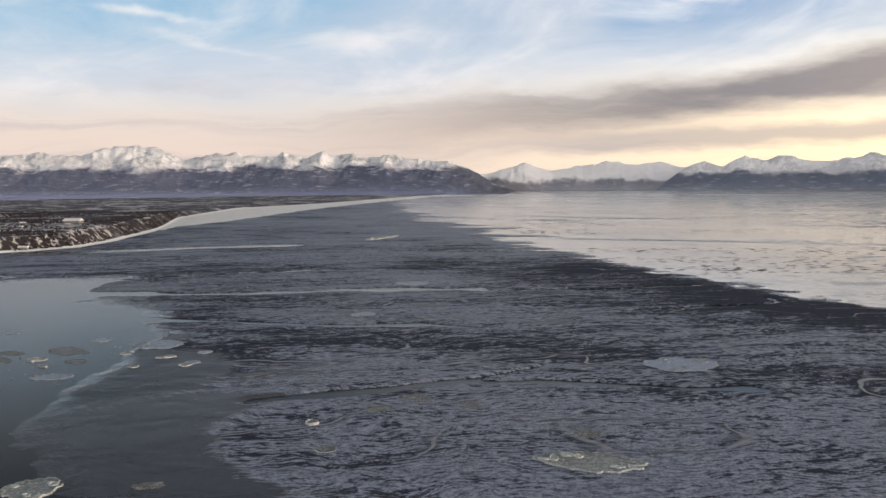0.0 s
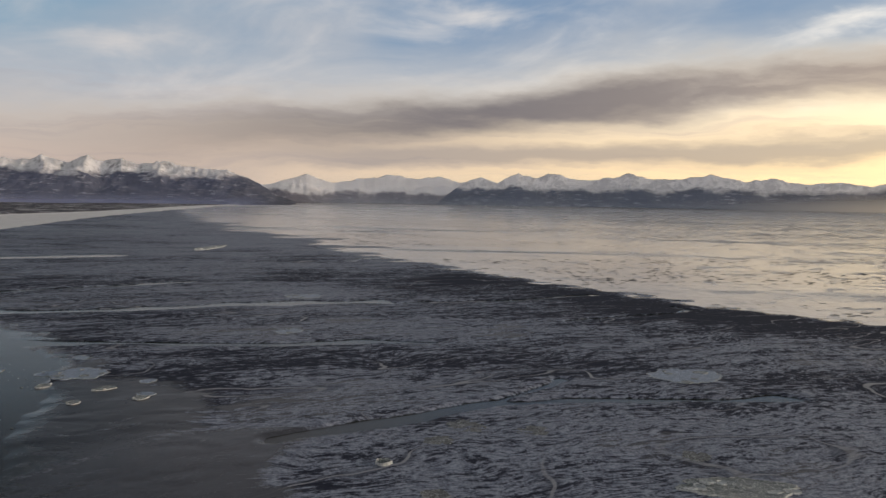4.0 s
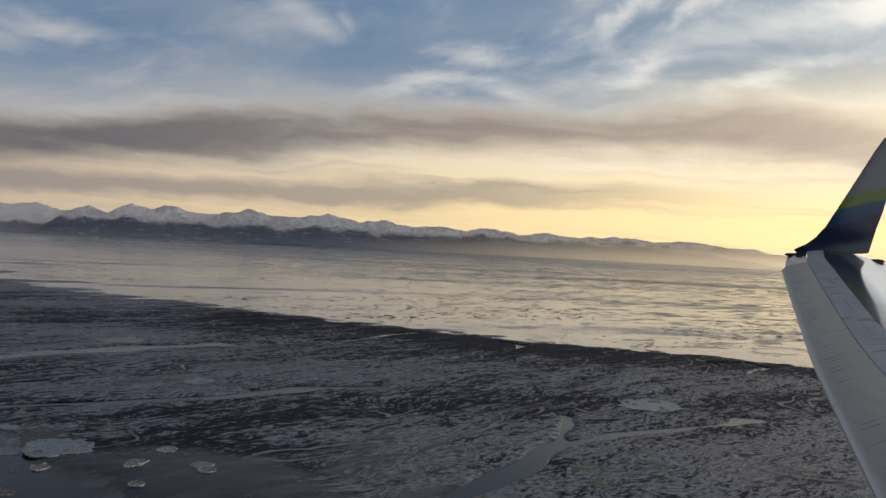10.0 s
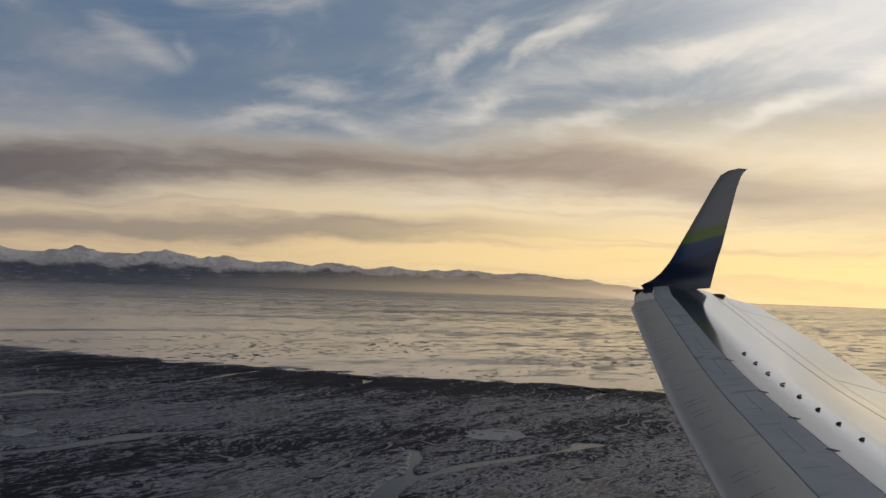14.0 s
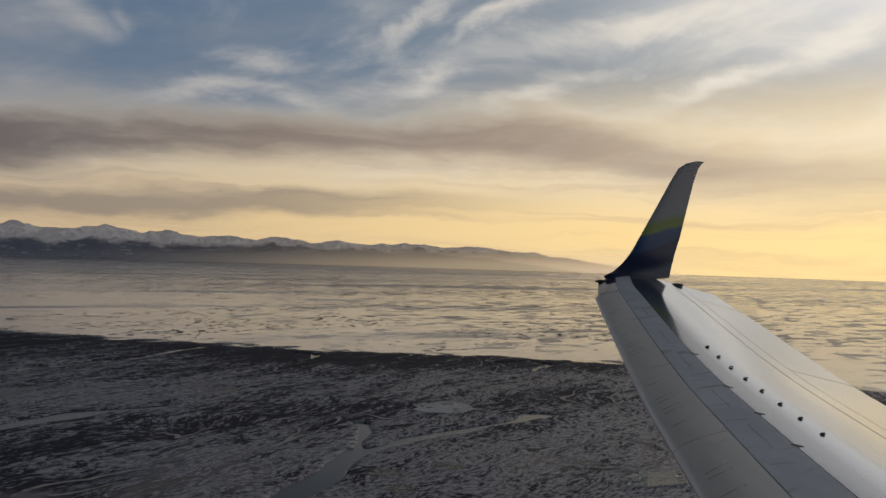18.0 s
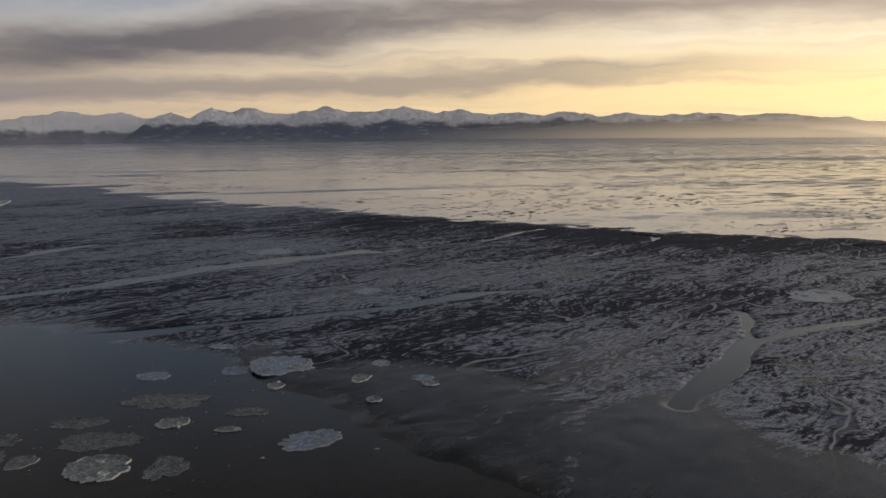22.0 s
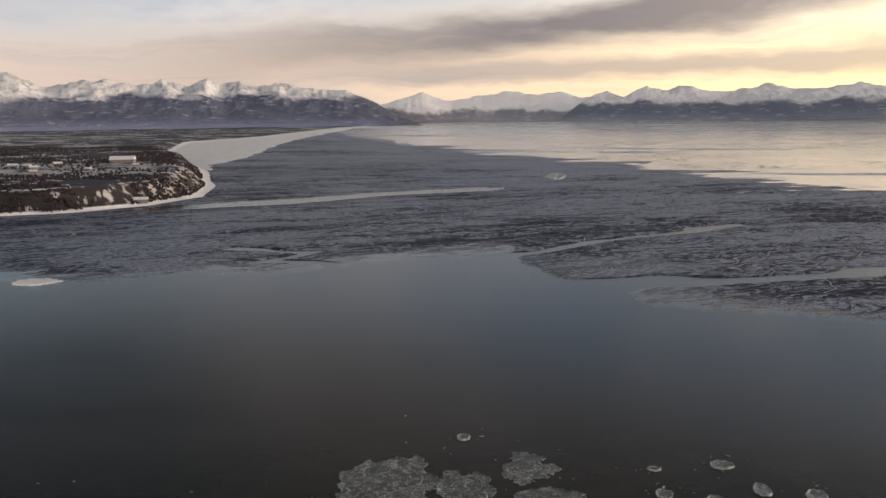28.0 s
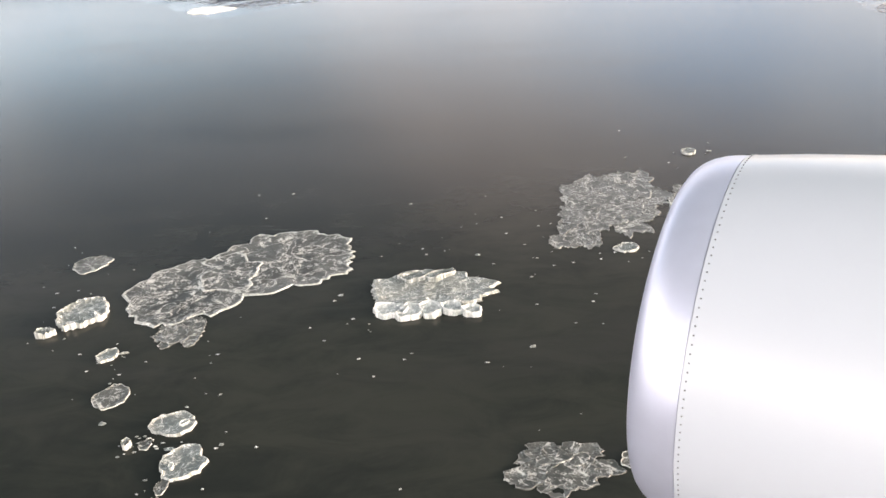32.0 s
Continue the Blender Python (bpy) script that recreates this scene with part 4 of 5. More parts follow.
def build_brash():
    """Loose floes drifting beyond the tide line."""
    rng = np.random.default_rng(11)
    verts, faces = [], []
    made = 0
    while made < 4200:
        a = radians(rng.uniform(4, 66))
        r = 300 + 2800 * rng.random() ** 1.5
        x, y = HUB.x + r * math.sin(a), HUB.y + r * math.cos(a)
        tide_y, tide_x = zip(*TIDE)
        if x < np.interp(y, tide_y, tide_x) + 14:
            continue
        lump = fbm(np.array([x / 240]), np.array([y / 60]), 3, 0.5, 71)[0] + 0.16 * math.sin(a - 0.2)
        if lump < 0.52 + 0.12 * rng.random():
            continue
        size = rng.uniform(0.6, 2.3) * (0.55 + r / 1300)
        i, m = len(verts), 8
        for k in range(m):
            th = k * math.tau / m
            q = size * rng.uniform(0.6, 1.15)
            verts.append((x + q * 1.7 * math.cos(th), y + q * math.sin(th) * 0.8, 0.10 + 0.06 * rng.random()))
        verts.append((x, y, 0.3))
        faces += [(i + k, i + (k + 1) % m, i + m) for k in range(m)]
        made += 1
    tagged(mesh_object("brash_ice", verts, faces, SPECK_ICE), "dark drifting brash ice scattered on bright water", "brash ice", kind="stuff")


build_brash()

# ---- airliner wing ----
WING_AT = pose(-216.64, 95.57, 62.26, 0, 0, 57)
ALLOY = make_slat_metal()
GREY_PAINT = make_wing_paint()
SEALANT = plain("grey_sealant", (0.20, 0.215, 0.24), 0.5)
SCUFF = plain("sooty_scuff", (0.13, 0.145, 0.17), 0.6, 0, 0.4, 9.0)
DULL_PAINT = make_dull_paint()
DARK = plain("dark_rubber", (0.02, 0.02, 0.022), 0.6)


def wing_edge(r):
    lead = np.interp(r, [2.5, 5.55, 9.3, 14.77, 16.0, 16.6], [-2.35, -3.65, -5.11, -7.43, -8.2, -8.75]) - 0.288 + 0.071 * (r - 9)
    trail = np.interp(r, [2.5, 6.0, 9.98, 10.99, 14.09, 16.6], [-9.3, -9.4, -9.6, -9.75, -10.38, -10.65])
    return lead, trail


def wing_point(r, c, lower=False):
    lead, trail = wing_edge(r)
    f = lead + (trail - lead) * c
    chord = lead - trail
    z = (-2.220 + 0.0523 * f + 0.1219 * r) / 0.9925 - 0.414 + 0.047 * (r - 9) - 0.111 * (f + 5.5) + 0.117 * ((r - 9) / 6) ** 2
    if lower:
        z -= 0.13 * chord * max(0.0, c - 0.36) / 0.64
        z -= chord * np.interp(c, [0, 0.02, 0.1, 0.35, 0.7, 1], [0.012, 0.03, 0.05, 0.06, 0.03, 0.004])
    else:
        z -= 0.13 * chord * max(0.0, c - 0.36) / 0.64
        z += chord * np.interp(c, [0, 0.01, 0.03, 0.07, 0.14, 0.25, 0.38, 0.55, 0.75, 1], [-0.006, 0.006, 0.014, 0.025, 0.036, 0.044, 0.045, 0.036, 0.019, 0.0])
    return Vector((r, f, z))


def panel(r0, r1, c0, c1, gap=0.006, lift=0.0):
    """A closed piece of wing between two spans and two chords."""
    bm = bmesh.new()
    rs = np.linspace(r0 + gap, r1 - gap, max(2, int((r1 - r0) * 3)))
    cs = np.unique(np.concatenate([np.linspace(c0, c1, 9), [c for c in (0.005, 0.015, 0.03, 0.06) if c0 < c < c1]]))
    loops = []
    for r in rs:
        top = [bm.verts.new(wing_point(r, c) + Vector((0, 0, lift))) for c in cs]
        low = [bm.verts.new(wing_point(r, c, True)) for c in cs[::-1]]
        loops.append(top + low)
    for a, b in zip(loops[:-1], loops[1:]):
        for i in range(len(a)):
            j = (i + 1) % len(a)
            bm.faces.new((a[i], b[i], b[j], a[j]))
    bm.faces.new(loops[0])
    bm.faces.new(loops[-1][::-1])
    bmesh.ops.recalc_face_normals(bm, faces=bm.faces)
    return bm


def livery():
    mat, n, b, place = material("winglet_livery")
    x, y, z = n.split(place)
    wave = n.math("MULTIPLY", n.noise(place, 1.1, 2.0, 0.4), 0.25)
    lean = n.math("ADD", z, n.math("ADD", n.math("MULTIPLY", y, 0.28), wave))
    c = n.mix(n.step(-2.62, -2.42, lean), (0.13, 0.15, 0.19), (0.012, 0.020, 0.060))
    c = n.mix(n.step(-2.17, -2.07, lean), c, (0.018, 0.05, 0.14))
    c = n.mix(n.step(-1.97, -1.93, lean), c, (0.02, 0.07, 0.16))
    c = n.mix(n.step(-1.87, -1.77, lean), c, (0.15, 0.22, 0.05))
    c = n.mix(n.step(-1.67, -1.49, lean), c, (0.20, 0.225, 0.255))
    n.put(b.inputs["Base Color"], c)
    b.inputs["Roughness"].default_value = 0.3
    return mat


def build_wing():
    wing = new("airliner_wing")
    wing.matrix_world = WING_AT
    tagged(wing, "grey metal airliner wing with upswept winglet, in flight", "aircraft wing")
    spans = (2.5, 5.5, 7.95, 10.35, 12.65, 14.55)
    for a, b in zip(spans[:-1], spans[1:]):
        part("slat", panel(a, b, 0.0, 0.150, 0.012), ALLOY, wing, "bare metal leading-edge slat", True)
    part("tip_fairing", panel(14.57, 15.60, 0.02, 0.150, 0.0), GREY_PAINT, wing, "pale wing tip fairing", True)
    part("fixed_leading_edge", panel(2.5, 15.60, 0.154, 0.268, 0.0), DULL_PAINT, wing, "dull blue-grey panel behind the slats", True)
    part("wing_box", panel(2.5, 15.60, 0.270, 0.70, 0.0), GREY_PAINT, wing, "glossy painted upper wing skin", True)
    for a, b in ((2.5, 6.4), (6.4, 10.6), (10.6, 14.6), (14.6, 15.60)):
        part("flap", panel(a, b, 0.703, 1.0, 0.012), GREY_PAINT, wing, smooth=True)
    # winglet
    bm = bmesh.new()
    base = [(0.0, -0.66, -8.30, -9.86), (0.14, -0.55, -8.50, -9.88), (0.26, -0.36, -8.72, -9.92), (0.34, -0.10, -8.92, -9.98), (0.40, 0.3, -9.14, -10.10), (0.5, 1.0, -9.52, -10.26), (0.58, 1.6, -9.84, -10.40), (0.62, 1.9, -10.02, -10.50), (0.64, 2.02, -10.2, -10.58), (0.65, 2.09, -10.45, -10.66)]
    loops = []
    for out, z, lead, trail in base:
        chord = lead - trail
        ring = []
        for c, t in ((0, 0), (0.04, 0.03), (0.2, 0.05), (0.5, 0.045), (0.8, 0.02), (1, 0.0), (0.8, -0.02), (0.5, -0.045), (0.2, -0.05), (0.04, -0.03)):
            k = (16.0 + out) / 16.42
            lift = 0.34 - 0.178 * (z + 0.66) / 2.75
            ring.append(bm.verts.new((15.56 + out + t * chord * 0.8, (lead - c * chord) * k + 0.184, z * k + lift - (t * chord if z < -0.3 else 0))))
        loops.append(ring)
    for a, b in zip(loops[:-1], loops[1:]):
        for i in range(len(a)):
            j = (i + 1) % len(a)
            bm.faces.new((a[i], a[j], b[j], b[i]))
    bm.faces.new(loops[-1])
    bm.faces.new(loops[0][::-1])
    bmesh.ops.recalc_face_normals(bm, faces=bm.faces)
    part("winglet", bm, livery(), wing, "upswept winglet with navy, blue and lime bands", True)
    # vortex generators: low wedges, nose forward
    for k in range(8):
        p = wing_point(10.89 - 0.48 * k, 0.3555 + 0.0021 * k)
        bm = bmesh.new()
        v = [bm.verts.new(p + Vector(q) * 0.66) for q in ((-0.022, -0.045, -0.004), (0.022, -0.045, -0.004), (0.030, 0.03, -0.004), (0.0, 0.06, -0.004), (-0.030, 0.03, -0.004), (-0.016, -0.04, 0.026), (0.016, -0.04, 0.026), (0.018, 0.015, 0.022), (-0.018, 0.015, 0.022))]
        for q in ((0, 1, 6, 5), (1, 2, 7, 6), (2, 3, 7), (3, 8, 7), (3, 4, 8), (4, 0, 5, 8), (5, 6, 7, 8), (4, 3, 2, 1, 0)):
            bm.faces.new([v[i] for i in q])
        part("vortex_generator", bm, DARK, wing, "small dark vortex generator")
    # seams between the skin panels
    def seam(points):
        bm = bmesh.new()
        rows = []
        for r, c in points:
            p = wing_point(r, c)
            rows.append([bm.verts.new(p + Vector((dx, dy, dz))) for dx, dy, dz in ((-0.003, -0.003, 0.001), (0.003, 0.003, 0.001), (0.0, 0.0, 0.003))])
        for a, b in zip(rows[:-1], rows[1:]):
            for i in range(3):
                bm.faces.new((a[i], a[(i + 1) % 3], b[(i + 1) % 3], b[i]))
        part("panel_seam", bm, SEALANT, wing)

    seam([(2.6 + 0.335 * k, 0.62) for k in range(39)])
    # short slots and lap joints along the slats
    for r, pairs in ((14.0, 1), (13.35, 2), (12.0, 1), (11.55, 2), (11.2, 2), (9.8, 1), (9.3, 2), (8.95, 2), (8.45, 1), (7.2, 2), (6.7, 1), (6.2, 2)):
        for k in range(pairs):
            seam([(r - 0.12 * k, 0.030), (r + 0.02 - 0.12 * k, 0.060), (r + 0.05 - 0.12 * k, 0.092)])
    for r in (13.9, 12.3, 11.1, 9.6, 8.2, 7.0, 5.9):
        seam([(r, 0.17), (r - 0.03, 0.20), (r - 0.06, 0.225)])
    for r in (12.8, 11.4, 10.2, 8.7, 7.5):
        seam([(r + 0.5, 0.212), (r + 0.2, 0.213), (r - 0.15, 0.214)])
    # dark scuffs across the joint of the skin
    for r in (10.6, 9.2, 8.25, 7.3):
        bm = bmesh.new()
        rows = []
        for c, wide in ((0.258, 0.01), (0.264, 0.03), (0.270, 0.045), (0.277, 0.03), (0.286, 0.008)):
            rows.append([bm.verts.new(wing_point(r + q - (c - 0.27) * 3, c) + Vector((0, 0, 0.0025))) for q in (-wide, wide)])
        for a, b in zip(rows[:-1], rows[1:]):
            bm.faces.new((a[0], a[1], b[1], b[0]))
        part("scuff_mark", bm, SCUFF, wing)
    for r, c, s in ((15.5, 0.045, (0.16, 0.30, 0.07)), (15.5, 0.66, (0.10, 0.34, 0.09))):
        bm = bmesh.new()
        bmesh.ops.create_uvsphere(bm, u_segments=14, v_segments=8, radius=0.5, matrix=Matrix.Translation(wing_point(r, c)) @ Matrix.Diagonal((*s, 1)))
        part("light_fairing", bm, DARK, wing, "dark navigation light fairing", True)


build_wing()

# ---- engine ----
ENGINE_AT = pose(-381.88, 204.88, 56.80, 0, 0, 54)
ENGINE_YAW = Matrix.Rotation(radians(12.4), 4, "Z")
COWL_PAINT = plain("white_cowl_paint", (0.47, 0.515, 0.585), 0.30, 0.0, 0.012, 0.25)
LIP_METAL = plain("polished_lip", (0.52, 0.56, 0.70), 0.36, 0.45, 0.04, 0.9)


def revolve(profile, seg=72):
    """Turned about the y axis: pairs of y and radius."""
    bm = bmesh.new()
    loops = [[bm.verts.new((r * math.cos(k * math.tau / seg), y, r * math.sin(k * math.tau / seg))) for k in range(seg)] for y, r in profile]
    for a, b in zip(loops[:-1], loops[1:]):
        for i in range(seg):
            j = (i + 1) % seg
            bm.faces.new((a[i], a[j], b[j], b[i]))
    bmesh.ops.recalc_face_normals(bm, faces=bm.faces)
    return bm


def build_engine():
    engine = new("jet_engine")
    engine.matrix_world = ENGINE_AT @ Matrix.Translation((4.63, 1.13, -3.48)) @ ENGINE_YAW
    tagged(engine, "white jet engine nacelle with polished inlet lip", "jet engine")
    part("inlet_lip", revolve([(0.0, 1.205), (0.07, 1.199), (0.14, 1.186), (0.20, 1.165), (0.25, 1.136), (0.29, 1.098), (0.318, 1.052), (0.33, 1.005), (0.318, 0.965), (0.27, 0.938), (0.15, 0.925), (0.0, 0.918)]), LIP_METAL, engine, "polished metal inlet lip", True)
    part("cowl", revolve([(-0.004, 1.208), (-0.35, 1.251), (-0.8, 1.291), (-1.5, 1.320), (-2.6, 1.263), (-3.3, 1.056), (-3.3, 0.987), (-2.0, 1.033)]), COWL_PAINT, engine, "glossy white engine cowl", True)
    part("fan_duct", revolve([(0.0, 0.918), (-0.6, 0.895), (-1.0, 0.884), (-1.0, 0.023)]), DARK, engine)
    for k in range(60):
        th = radians(60 + k * 2.4)
        bm = bmesh.new()
        bmesh.ops.create_icosphere(bm, subdivisions=1, radius=0.006, matrix=Matrix.Translation((1.212 * math.cos(th), -0.03, 1.212 * math.sin(th))))
        part("rivet", bm, SEALANT, engine)


build_engine()

# ---- ice floes ----
# place, half widths, turn, kind of ice
FLOES = (
    (-420.0, 314.8, 12.4, 9.7, -1, "l"),
    (-430.7, 306.9, 8.7, 10.9, -1, "l"),
    (-427.9, 295.2, 3.5, 4.4, -1, "g"),
    (-396.2, 305.2, 8.4, 7.4, -1, "p"),
    (-369.9, 334.7, 9.7, 13.4, -1, "g"),
    (-375.7, 321.4, 4.1, 5.9, -1, "g"),
    (-355.6, 329.9, 5.7, 9.7, -1, "g"),
    (-343.5, 338.5, 5.4, 7.1, -1, "g"),
    (-341.9, 325.5, 6.9, 5.5, -1, "g"),
    (-353.6, 312.0, 5.8, 5.6, -1, "g"),
    (-379.6, 269.0, 5.7, 4.2, -1, "g"),
    (-368.0, 271.8, 2.3, 2.8, -1, "g"),
    (-372.0, 270.3, 1.9, 1.6, -1, "g"),
    (-421.6, 275.8, 2.5, 2.2, -1, "w"),
    (-368.7, 316.2, 1.7, 1.5, -1, "w"),
    (-353.7, 354.6, 1.3, 1.5, -1, "w"),
    (-308.0, 336.9, 2.0, 1.9, -1, "w"),
    (-341.7, 317.9, 1.1, 1.8, -1, "w"),
    (-443.9, 299.9, 3.2, 4.3, 7, "W"),
    (-418.2, 269.6, 2.6, 2.6, 7, "w"),
    (-419.1, 266.1, 0.7, 1.2, 7, "g"),
    (-431.2, 281.0, 2.0, 2.6, 7, "g"),
    (-450.1, 315.1, 2.9, 2.9, 7, "g"),
    (-435.6, 289.5, 1.4, 1.4, 7, "w"),
    (-446.8, 294.7, 1.5, 0.8, 7, "W"),
    (-423.5, 272.4, 0.7, 0.9, 7, "g"),
    (-425.4, 272.2, 0.5, 0.6, 7, "W"),
    (-322.2, 326.2, 1.5, 1.7, -4, "w"),
    (-314.5, 323.3, 1.6, 1.7, -4, "w"),
    (-323.5, 319.4, 1.1, 1.2, -4, "w"),
    (-320.7, 336.4, 1.2, 0.8, -4, "w"),
    (-270.4, 319.3, 6.0, 5.0, -27, "g"),
    (-261.4, 312.8, 5.8, 7.5, -27, "g"),
    (-253.5, 326.4, 3.6, 4.7, -27, "g"),
    (-242.2, 318.1, 6.0, 4.8, -27, "g"),
    (-247.3, 308.1, 7.8, 5.1, -27, "g"),
    (-224.2, 320.6, 6.7, 4.7, -27, "g"),
    (-222.5, 306.2, 9.4, 6.9, -27, "g"),
    (-224.8, 289.8, 7.0, 6.7, -27, "w"),
    (-212.4, 283.3, 4.0, 7.6, -27, "g"),
    (-203.1, 327.3, 12.5, 6.8, -27, "g"),
    (-168.1, 340.0, 9.2, 10.1, -27, "b"),
    (-179.8, 343.5, 4.4, 4.5, -27, "b"),
    (-205.4, 308.9, 3.7, 3.4, -27, "w"),
    (-187.8, 308.0, 5.7, 4.1, -27, "g"),
    (-175.3, 323.5, 2.2, 3.0, -27, "w"),
    (-195.7, 297.7, 2.9, 1.3, -27, "w"),
    (-158.8, 297.8, 2.0, 2.2, -27, "w"),
    (-142.7, 326.6, 2.8, 3.5, -27, "b"),
    (-237.8, 301.5, 3.0, 4.0, -27, "g"),
    (-201.2, 350.6, 4.7, 4.1, -27, "b"),
    (-139.7, 307.5, 2.9, 3.1, -27, "b"),
    (-174.3, 371.0, 5.3, 4.2, -27, "b"),
    (-305.2, 326.4, 1.6, 2.2, -15, "w"),
    (-297.0, 323.6, 1.8, 2.0, -15, "w"),
    (-287.7, 315.5, 1.9, 3.2, -15, "w"),
    (-252.2, 363.2, 3.9, 2.2, -15, "b"),
    (-505.0, 528.0, 9.0, 7.0, -15, "s"),
    (-207.5, 991.0, 9.6, 39.3, -15, "W"),
    (-44.8, 262.3, 5.1, 6.9, -6, "g"),
    (-53.9, 249.0, 4.2, 4.5, -6, "g"),
    (-27.1, 255.0, 5.2, 5.1, -6, "g"),
    (-69.8, 231.5, 2.0, 2.0, -6, "W"),
    (7.6, 206.4, 13.0, 7.2, -6, "w"),
    (8.3, 229.4, 4.7, 4.3, -6, "g"),
    (-60.1, 210.1, 3.2, 3.3, -6, "g"),
    (-99.6, 426.7, 5.9, 7.6, -14, "b"),
    (45.6, 319.6, 12.9, 12.7, -14, "b"),
    (-120.3, 175.9, 7.3, 6.4, 8, "w"),
    (-94.4, 180.6, 4.6, 2.9, 8, "g"),
    (-181.8, 281.8, 7.5, 5.2, 8, "b"),
    (-95.9, 557.7, 11.5, 12.3, 8, "b"),
    (-154.1, 315.6, 2.3, 4.3, -43, "w"),
    (-140.1, 302.2, 2.3, 2.9, -43, "w"),
)

FLOE_KINDS = {
    "g": (PAN_ICE, 0.13, "thin grey pan of ice veined with white ridges"),
    "w": (CHUNK_ICE, 0.35, "pale floe with a crust of snow"),
    "W": (CHUNK_ICE, 0.7, "white ice block standing above the water"),
    "l": (LACE_ICE, 0.14, "broad dark ice pan with lacy white ridges"),
    "p": (CHUNK_ICE, 0.45, "tilted white floe with bright ice blocks rafted along one edge"),
    "s": (SNOW, 0.25, "flat snow-covered pan stranded on the mudflat"),
    "b": (BLUE_ICE, 0.14, "bluish sheet of refrozen ice"),
}


def outline(rx, seed, rough):
    """Uneven outline of a floe: number of corners and their reach."""
    rng = random.Random(seed)
    m = 80 if rx > 3 else 28
    waves = [(rng.uniform(0, 6.3), rng.uniform(0.02, 0.10) / (1 + 0.34 * k)) for k in range(16)]
    rims = [max(0.5, 0.97 + rough * (sum(a * math.sin((k + 2) * i * math.tau / m + p) for k, (p, a) in enumerate(waves)) + rng.uniform(-0.05, 0.05))) for i in range(m)]
    return m, rims


def frost_rim(rx, ry, thick, seed, rough=1.0):
    """Broken ridge of frost standing on the edge of a plate."""
    m, rims = outline(rx, seed, rough)
    bm = bmesh.new()
    frosted = bm.verts.layers.float.new("rim")
    loops = []
    for k in range(m):
        th = k * math.tau / m
        tall = thick * (1.05 + 0.5 * noise.noise(Vector((k * 0.9, seed * 1.1, 4.0))) + 0.35 * noise.noise(Vector((k * 0.23, seed * 2.3, 0.0))))
        row = []
        for q, z in ((1.005, 0.02), (0.985, tall), (0.960, tall * 0.9), (0.940, thick * 0.45)):
            vert = bm.verts.new((rx * rims[k] * q * math.cos(th), ry * rims[k] * q * math.sin(th), z))
            vert[frosted] = 0.8
            row.append(vert)
        loops.append(row)
    for k in range(m):
        near, far = loops[k], loops[(k + 1) % m]
        for a in range(3):
            bm.faces.new((near[a], far[a], far[a + 1], near[a + 1]))
    return bm


def slab(rx, ry, thick, seed, rough=1.0):
    """An irregular plate of ice with a raised rim, as a bmesh."""
    m, rims = outline(rx, seed, rough)
    bm = bmesh.new()
    frosted = bm.verts.layers.float.new("rim")
    loops = []
    for scale_, z in ((1.0, -0.15), (1.0, 0.04), (0.975, thick * 0.85), (0.945, thick), (0.90, thick * 0.75), (0.82, thick * 0.6), (0.7, thick * 0.5), (0.5, thick * 0.45), (0.3, thick * 0.5), (0.12, thick * 0.5)):
        ring = []
        for i in range(m):
            th = i * math.tau / m
            px, py = rx * rims[i] * scale_ * math.cos(th), ry * rims[i] * scale_ * math.sin(th)
            lump = noise.noise(Vector((px * 0.5, py * 0.5, seed * 3.1))) + 0.5 * noise.noise(Vector((px * 1.4, py * 1.4, seed * 1.7)))
            vert = bm.verts.new((px, py, z + (lump * thick * 0.4 if scale_ < 0.99 else 0)))
            vert[frosted] = max(0.0, 1.0 - abs(scale_ - 0.965) / 0.05)
            ring.append(vert)
        loops.append(ring)
    for a, b in zip(loops[:-1], loops[1:]):
        for i in range(m):
            j = (i + 1) % m
            bm.faces.new((a[i], a[j], b[j], b[i]))
    bm.faces.new(loops[-1])
    return bm


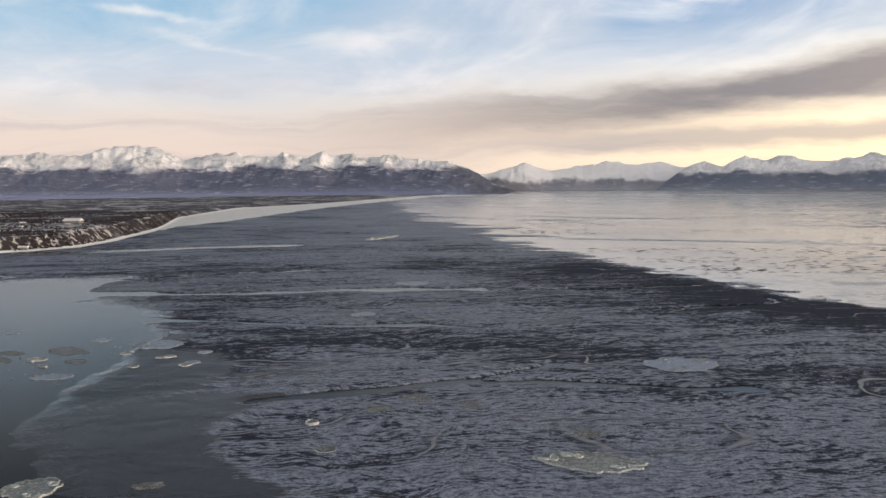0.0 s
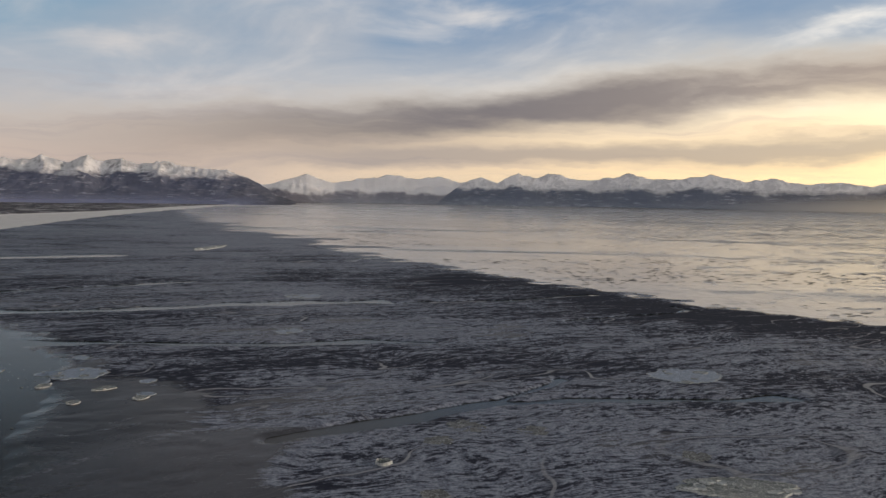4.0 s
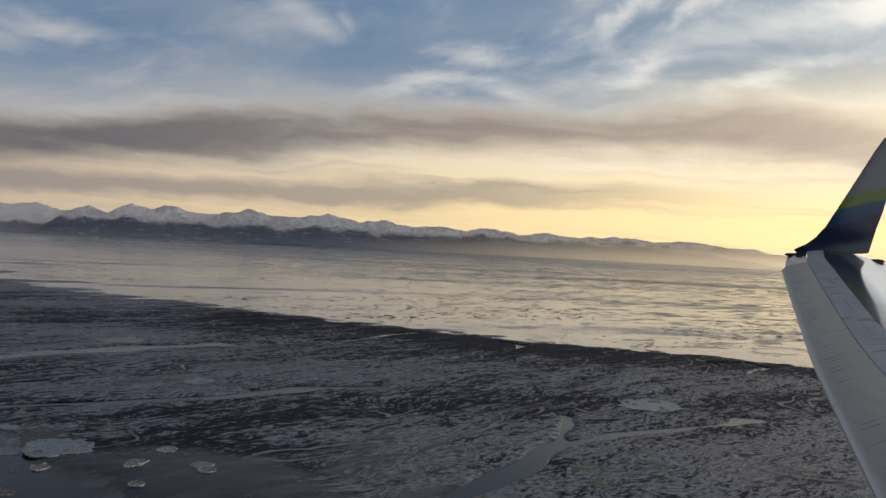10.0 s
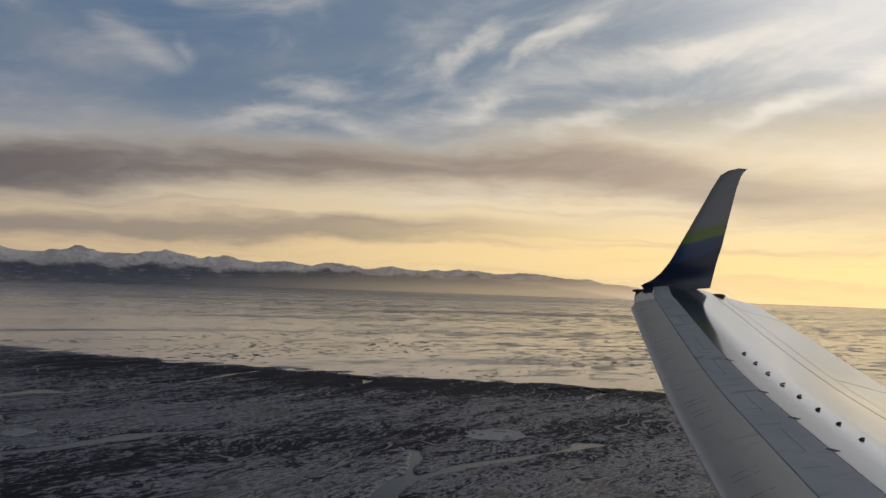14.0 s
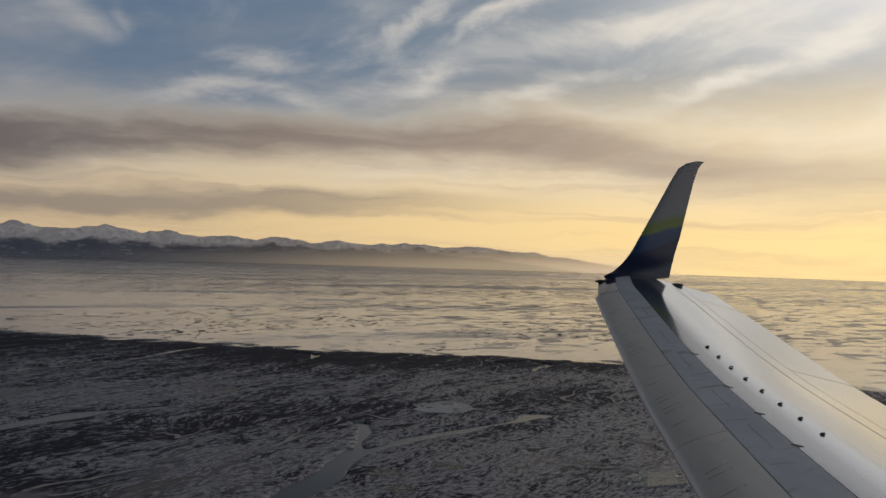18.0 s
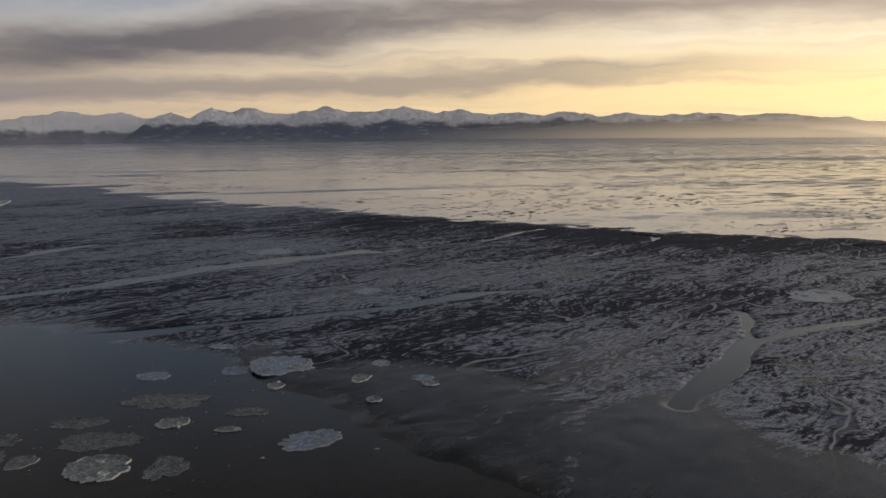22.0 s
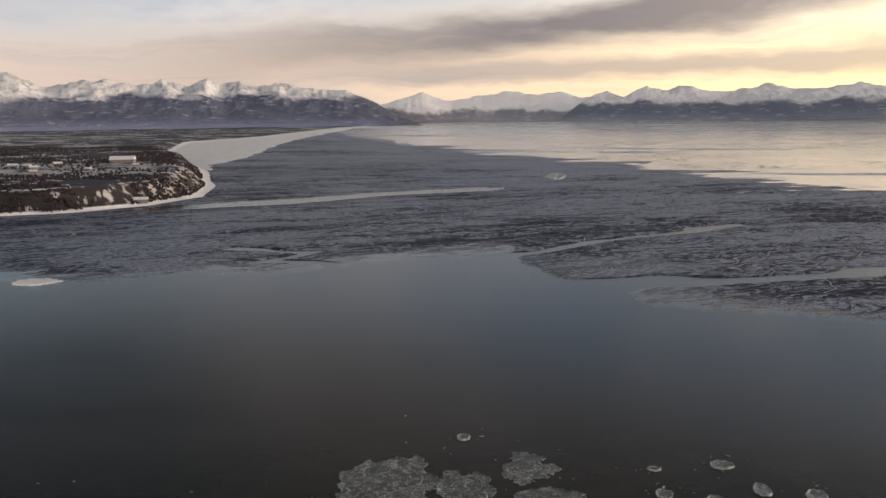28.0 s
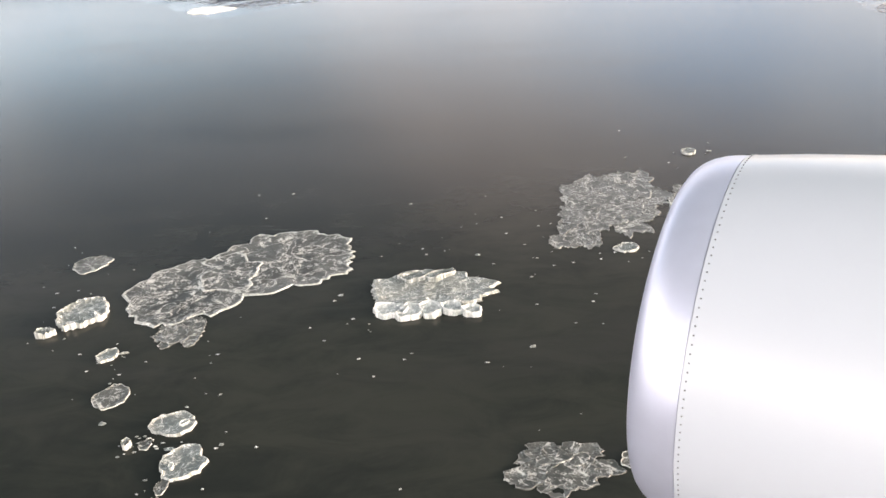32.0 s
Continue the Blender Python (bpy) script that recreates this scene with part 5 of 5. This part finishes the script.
def floe(x, y, rx, ry, turn, kind, seed):
    mat, thick, label = FLOE_KINDS[kind]
    rng = random.Random(seed + 500)
    ob = new("ice_floe")
    ground = float(flat_height(np.array([x]), np.array([y]))[0])
    ob.matrix_world = pose(x, y, max(0.0, ground), 0, 0, turn)
    tagged(ob, label, "ice floe", "floes on the water")
    if kind == "p":
        part("slab", slab(rx, ry * 0.72, thick, seed, 1.0), mat, ob)
        for k in range(5):
            bm = slab(2.3 - 0.25 * k, 1.7 - 0.12 * k, 0.75, seed * 20 + k, 0.9)
            bmesh.ops.transform(bm, matrix=Matrix.Translation((-4.6 + 2.7 * k, -6.2 - 0.5 * math.sin(k * 1.7), 0.1)) @ Matrix.Rotation(k * 0.9, 4, "Z"), verts=bm.verts)
            part("ice_block", bm, BLOCK_ICE, ob, "bright white ice block")
        for k in range(2):
            bm = slab(2.2, 1.1, 0.6, seed * 40 + k, 1.2)
            bmesh.ops.transform(bm, matrix=Matrix.Translation((-2.6 + 3.6 * k, 2.8 + 0.6 * k, 0.25)) @ Matrix.Rotation(0.3 + k * 0.2, 4, "Z"), verts=bm.verts)
            part("ice_ridge", bm, CHUNK_ICE, ob)
    elif kind == "g" and rx > 3.3:
        # a raft of rounded pans frozen together
        part("pan", slab(rx * 0.70, ry * 0.66, thick, seed, 1.5), mat, ob)
        number = 7 if rx < 6 else 10
        for k in range(number):
            th = k * math.tau / number + rng.uniform(-0.25, 0.25)
            size, q = rng.uniform(0.22, 0.46), rng.uniform(0.50, 0.74)
            bm = slab(rx * size, ry * size * rng.uniform(0.75, 1.1), thick * rng.uniform(0.8, 1.15), seed * 31 + k, 1.6)
            bmesh.ops.transform(bm, matrix=Matrix.Translation((rx * q * math.cos(th), ry * q * math.sin(th), rng.uniform(-0.03, 0.02))), verts=bm.verts)
            part("pan", bm, mat, ob)
    else:
        part("slab", slab(rx, ry, thick, seed), mat, ob)
        if kind != "s":
            part("frost_rim", frost_rim(rx, ry, thick, seed), CHUNK_ICE, ob, "broken white ridge of frost")
    # blocks rafted onto the plate
    count = 0 if rx < 2.2 or kind in "sglp" else int(min(6, rx * 0.7))
    for k in range(count):
        th, q = rng.uniform(0, math.tau), rng.uniform(0.45, 0.92)
        size = rx * rng.uniform(0.07, 0.17) + 0.2
        bm = slab(size, size * rng.uniform(0.5, 0.9), thick * rng.uniform(0.5, 1.1) + 0.08, seed * 20 + k)
        bmesh.ops.transform(bm, matrix=Matrix.Translation((rx * q * math.cos(th), ry * q * math.sin(th), thick * 0.45)) @ Matrix.Rotation(rng.uniform(0, 3), 4, "Z") @ Matrix.Rotation(rng.uniform(-0.12, 0.12), 4, "X"), verts=bm.verts)
        part("ice_block", bm, BLOCK_ICE if kind in "wW" else CHUNK_ICE, ob)


def build_crumbs():
    """Small loose bits of ice between the floes."""
    rng = np.random.default_rng(23)
    verts, faces = [], []
    for number in range(560):
        row = FLOES[3 if number % 14 == 0 else rng.integers(len(FLOES))]
        if row[1] > 420 or row[0] > -100:
            continue
        th, q = rng.uniform(0, math.tau), rng.uniform(1.05, 3.2)
        x, y = row[0] + row[2] * q * math.cos(th), row[1] + row[3] * q * math.sin(th)
        size, i = rng.uniform(0.06, 0.22) * (2.4 if rng.random() < 0.12 else 1), len(verts)
        for k in range(6):
            r = size * rng.uniform(0.6, 1.2)
            verts.append((x + 1.5 * r * math.cos(k * 1.047), y + r * math.sin(k * 1.047), 0.06))
        verts.append((x, y, 0.12 + size * 0.3))
        faces += [(i + k, i + (k + 1) % 6, i + 6) for k in range(6)]
    tagged(mesh_object("ice_crumbs", verts, faces, CHUNK_ICE), "small white crumbs of ice adrift on dark water", "ice crumbs", kind="stuff")


build_crumbs()
for number, row in enumerate(FLOES):
    floe(*row, number)
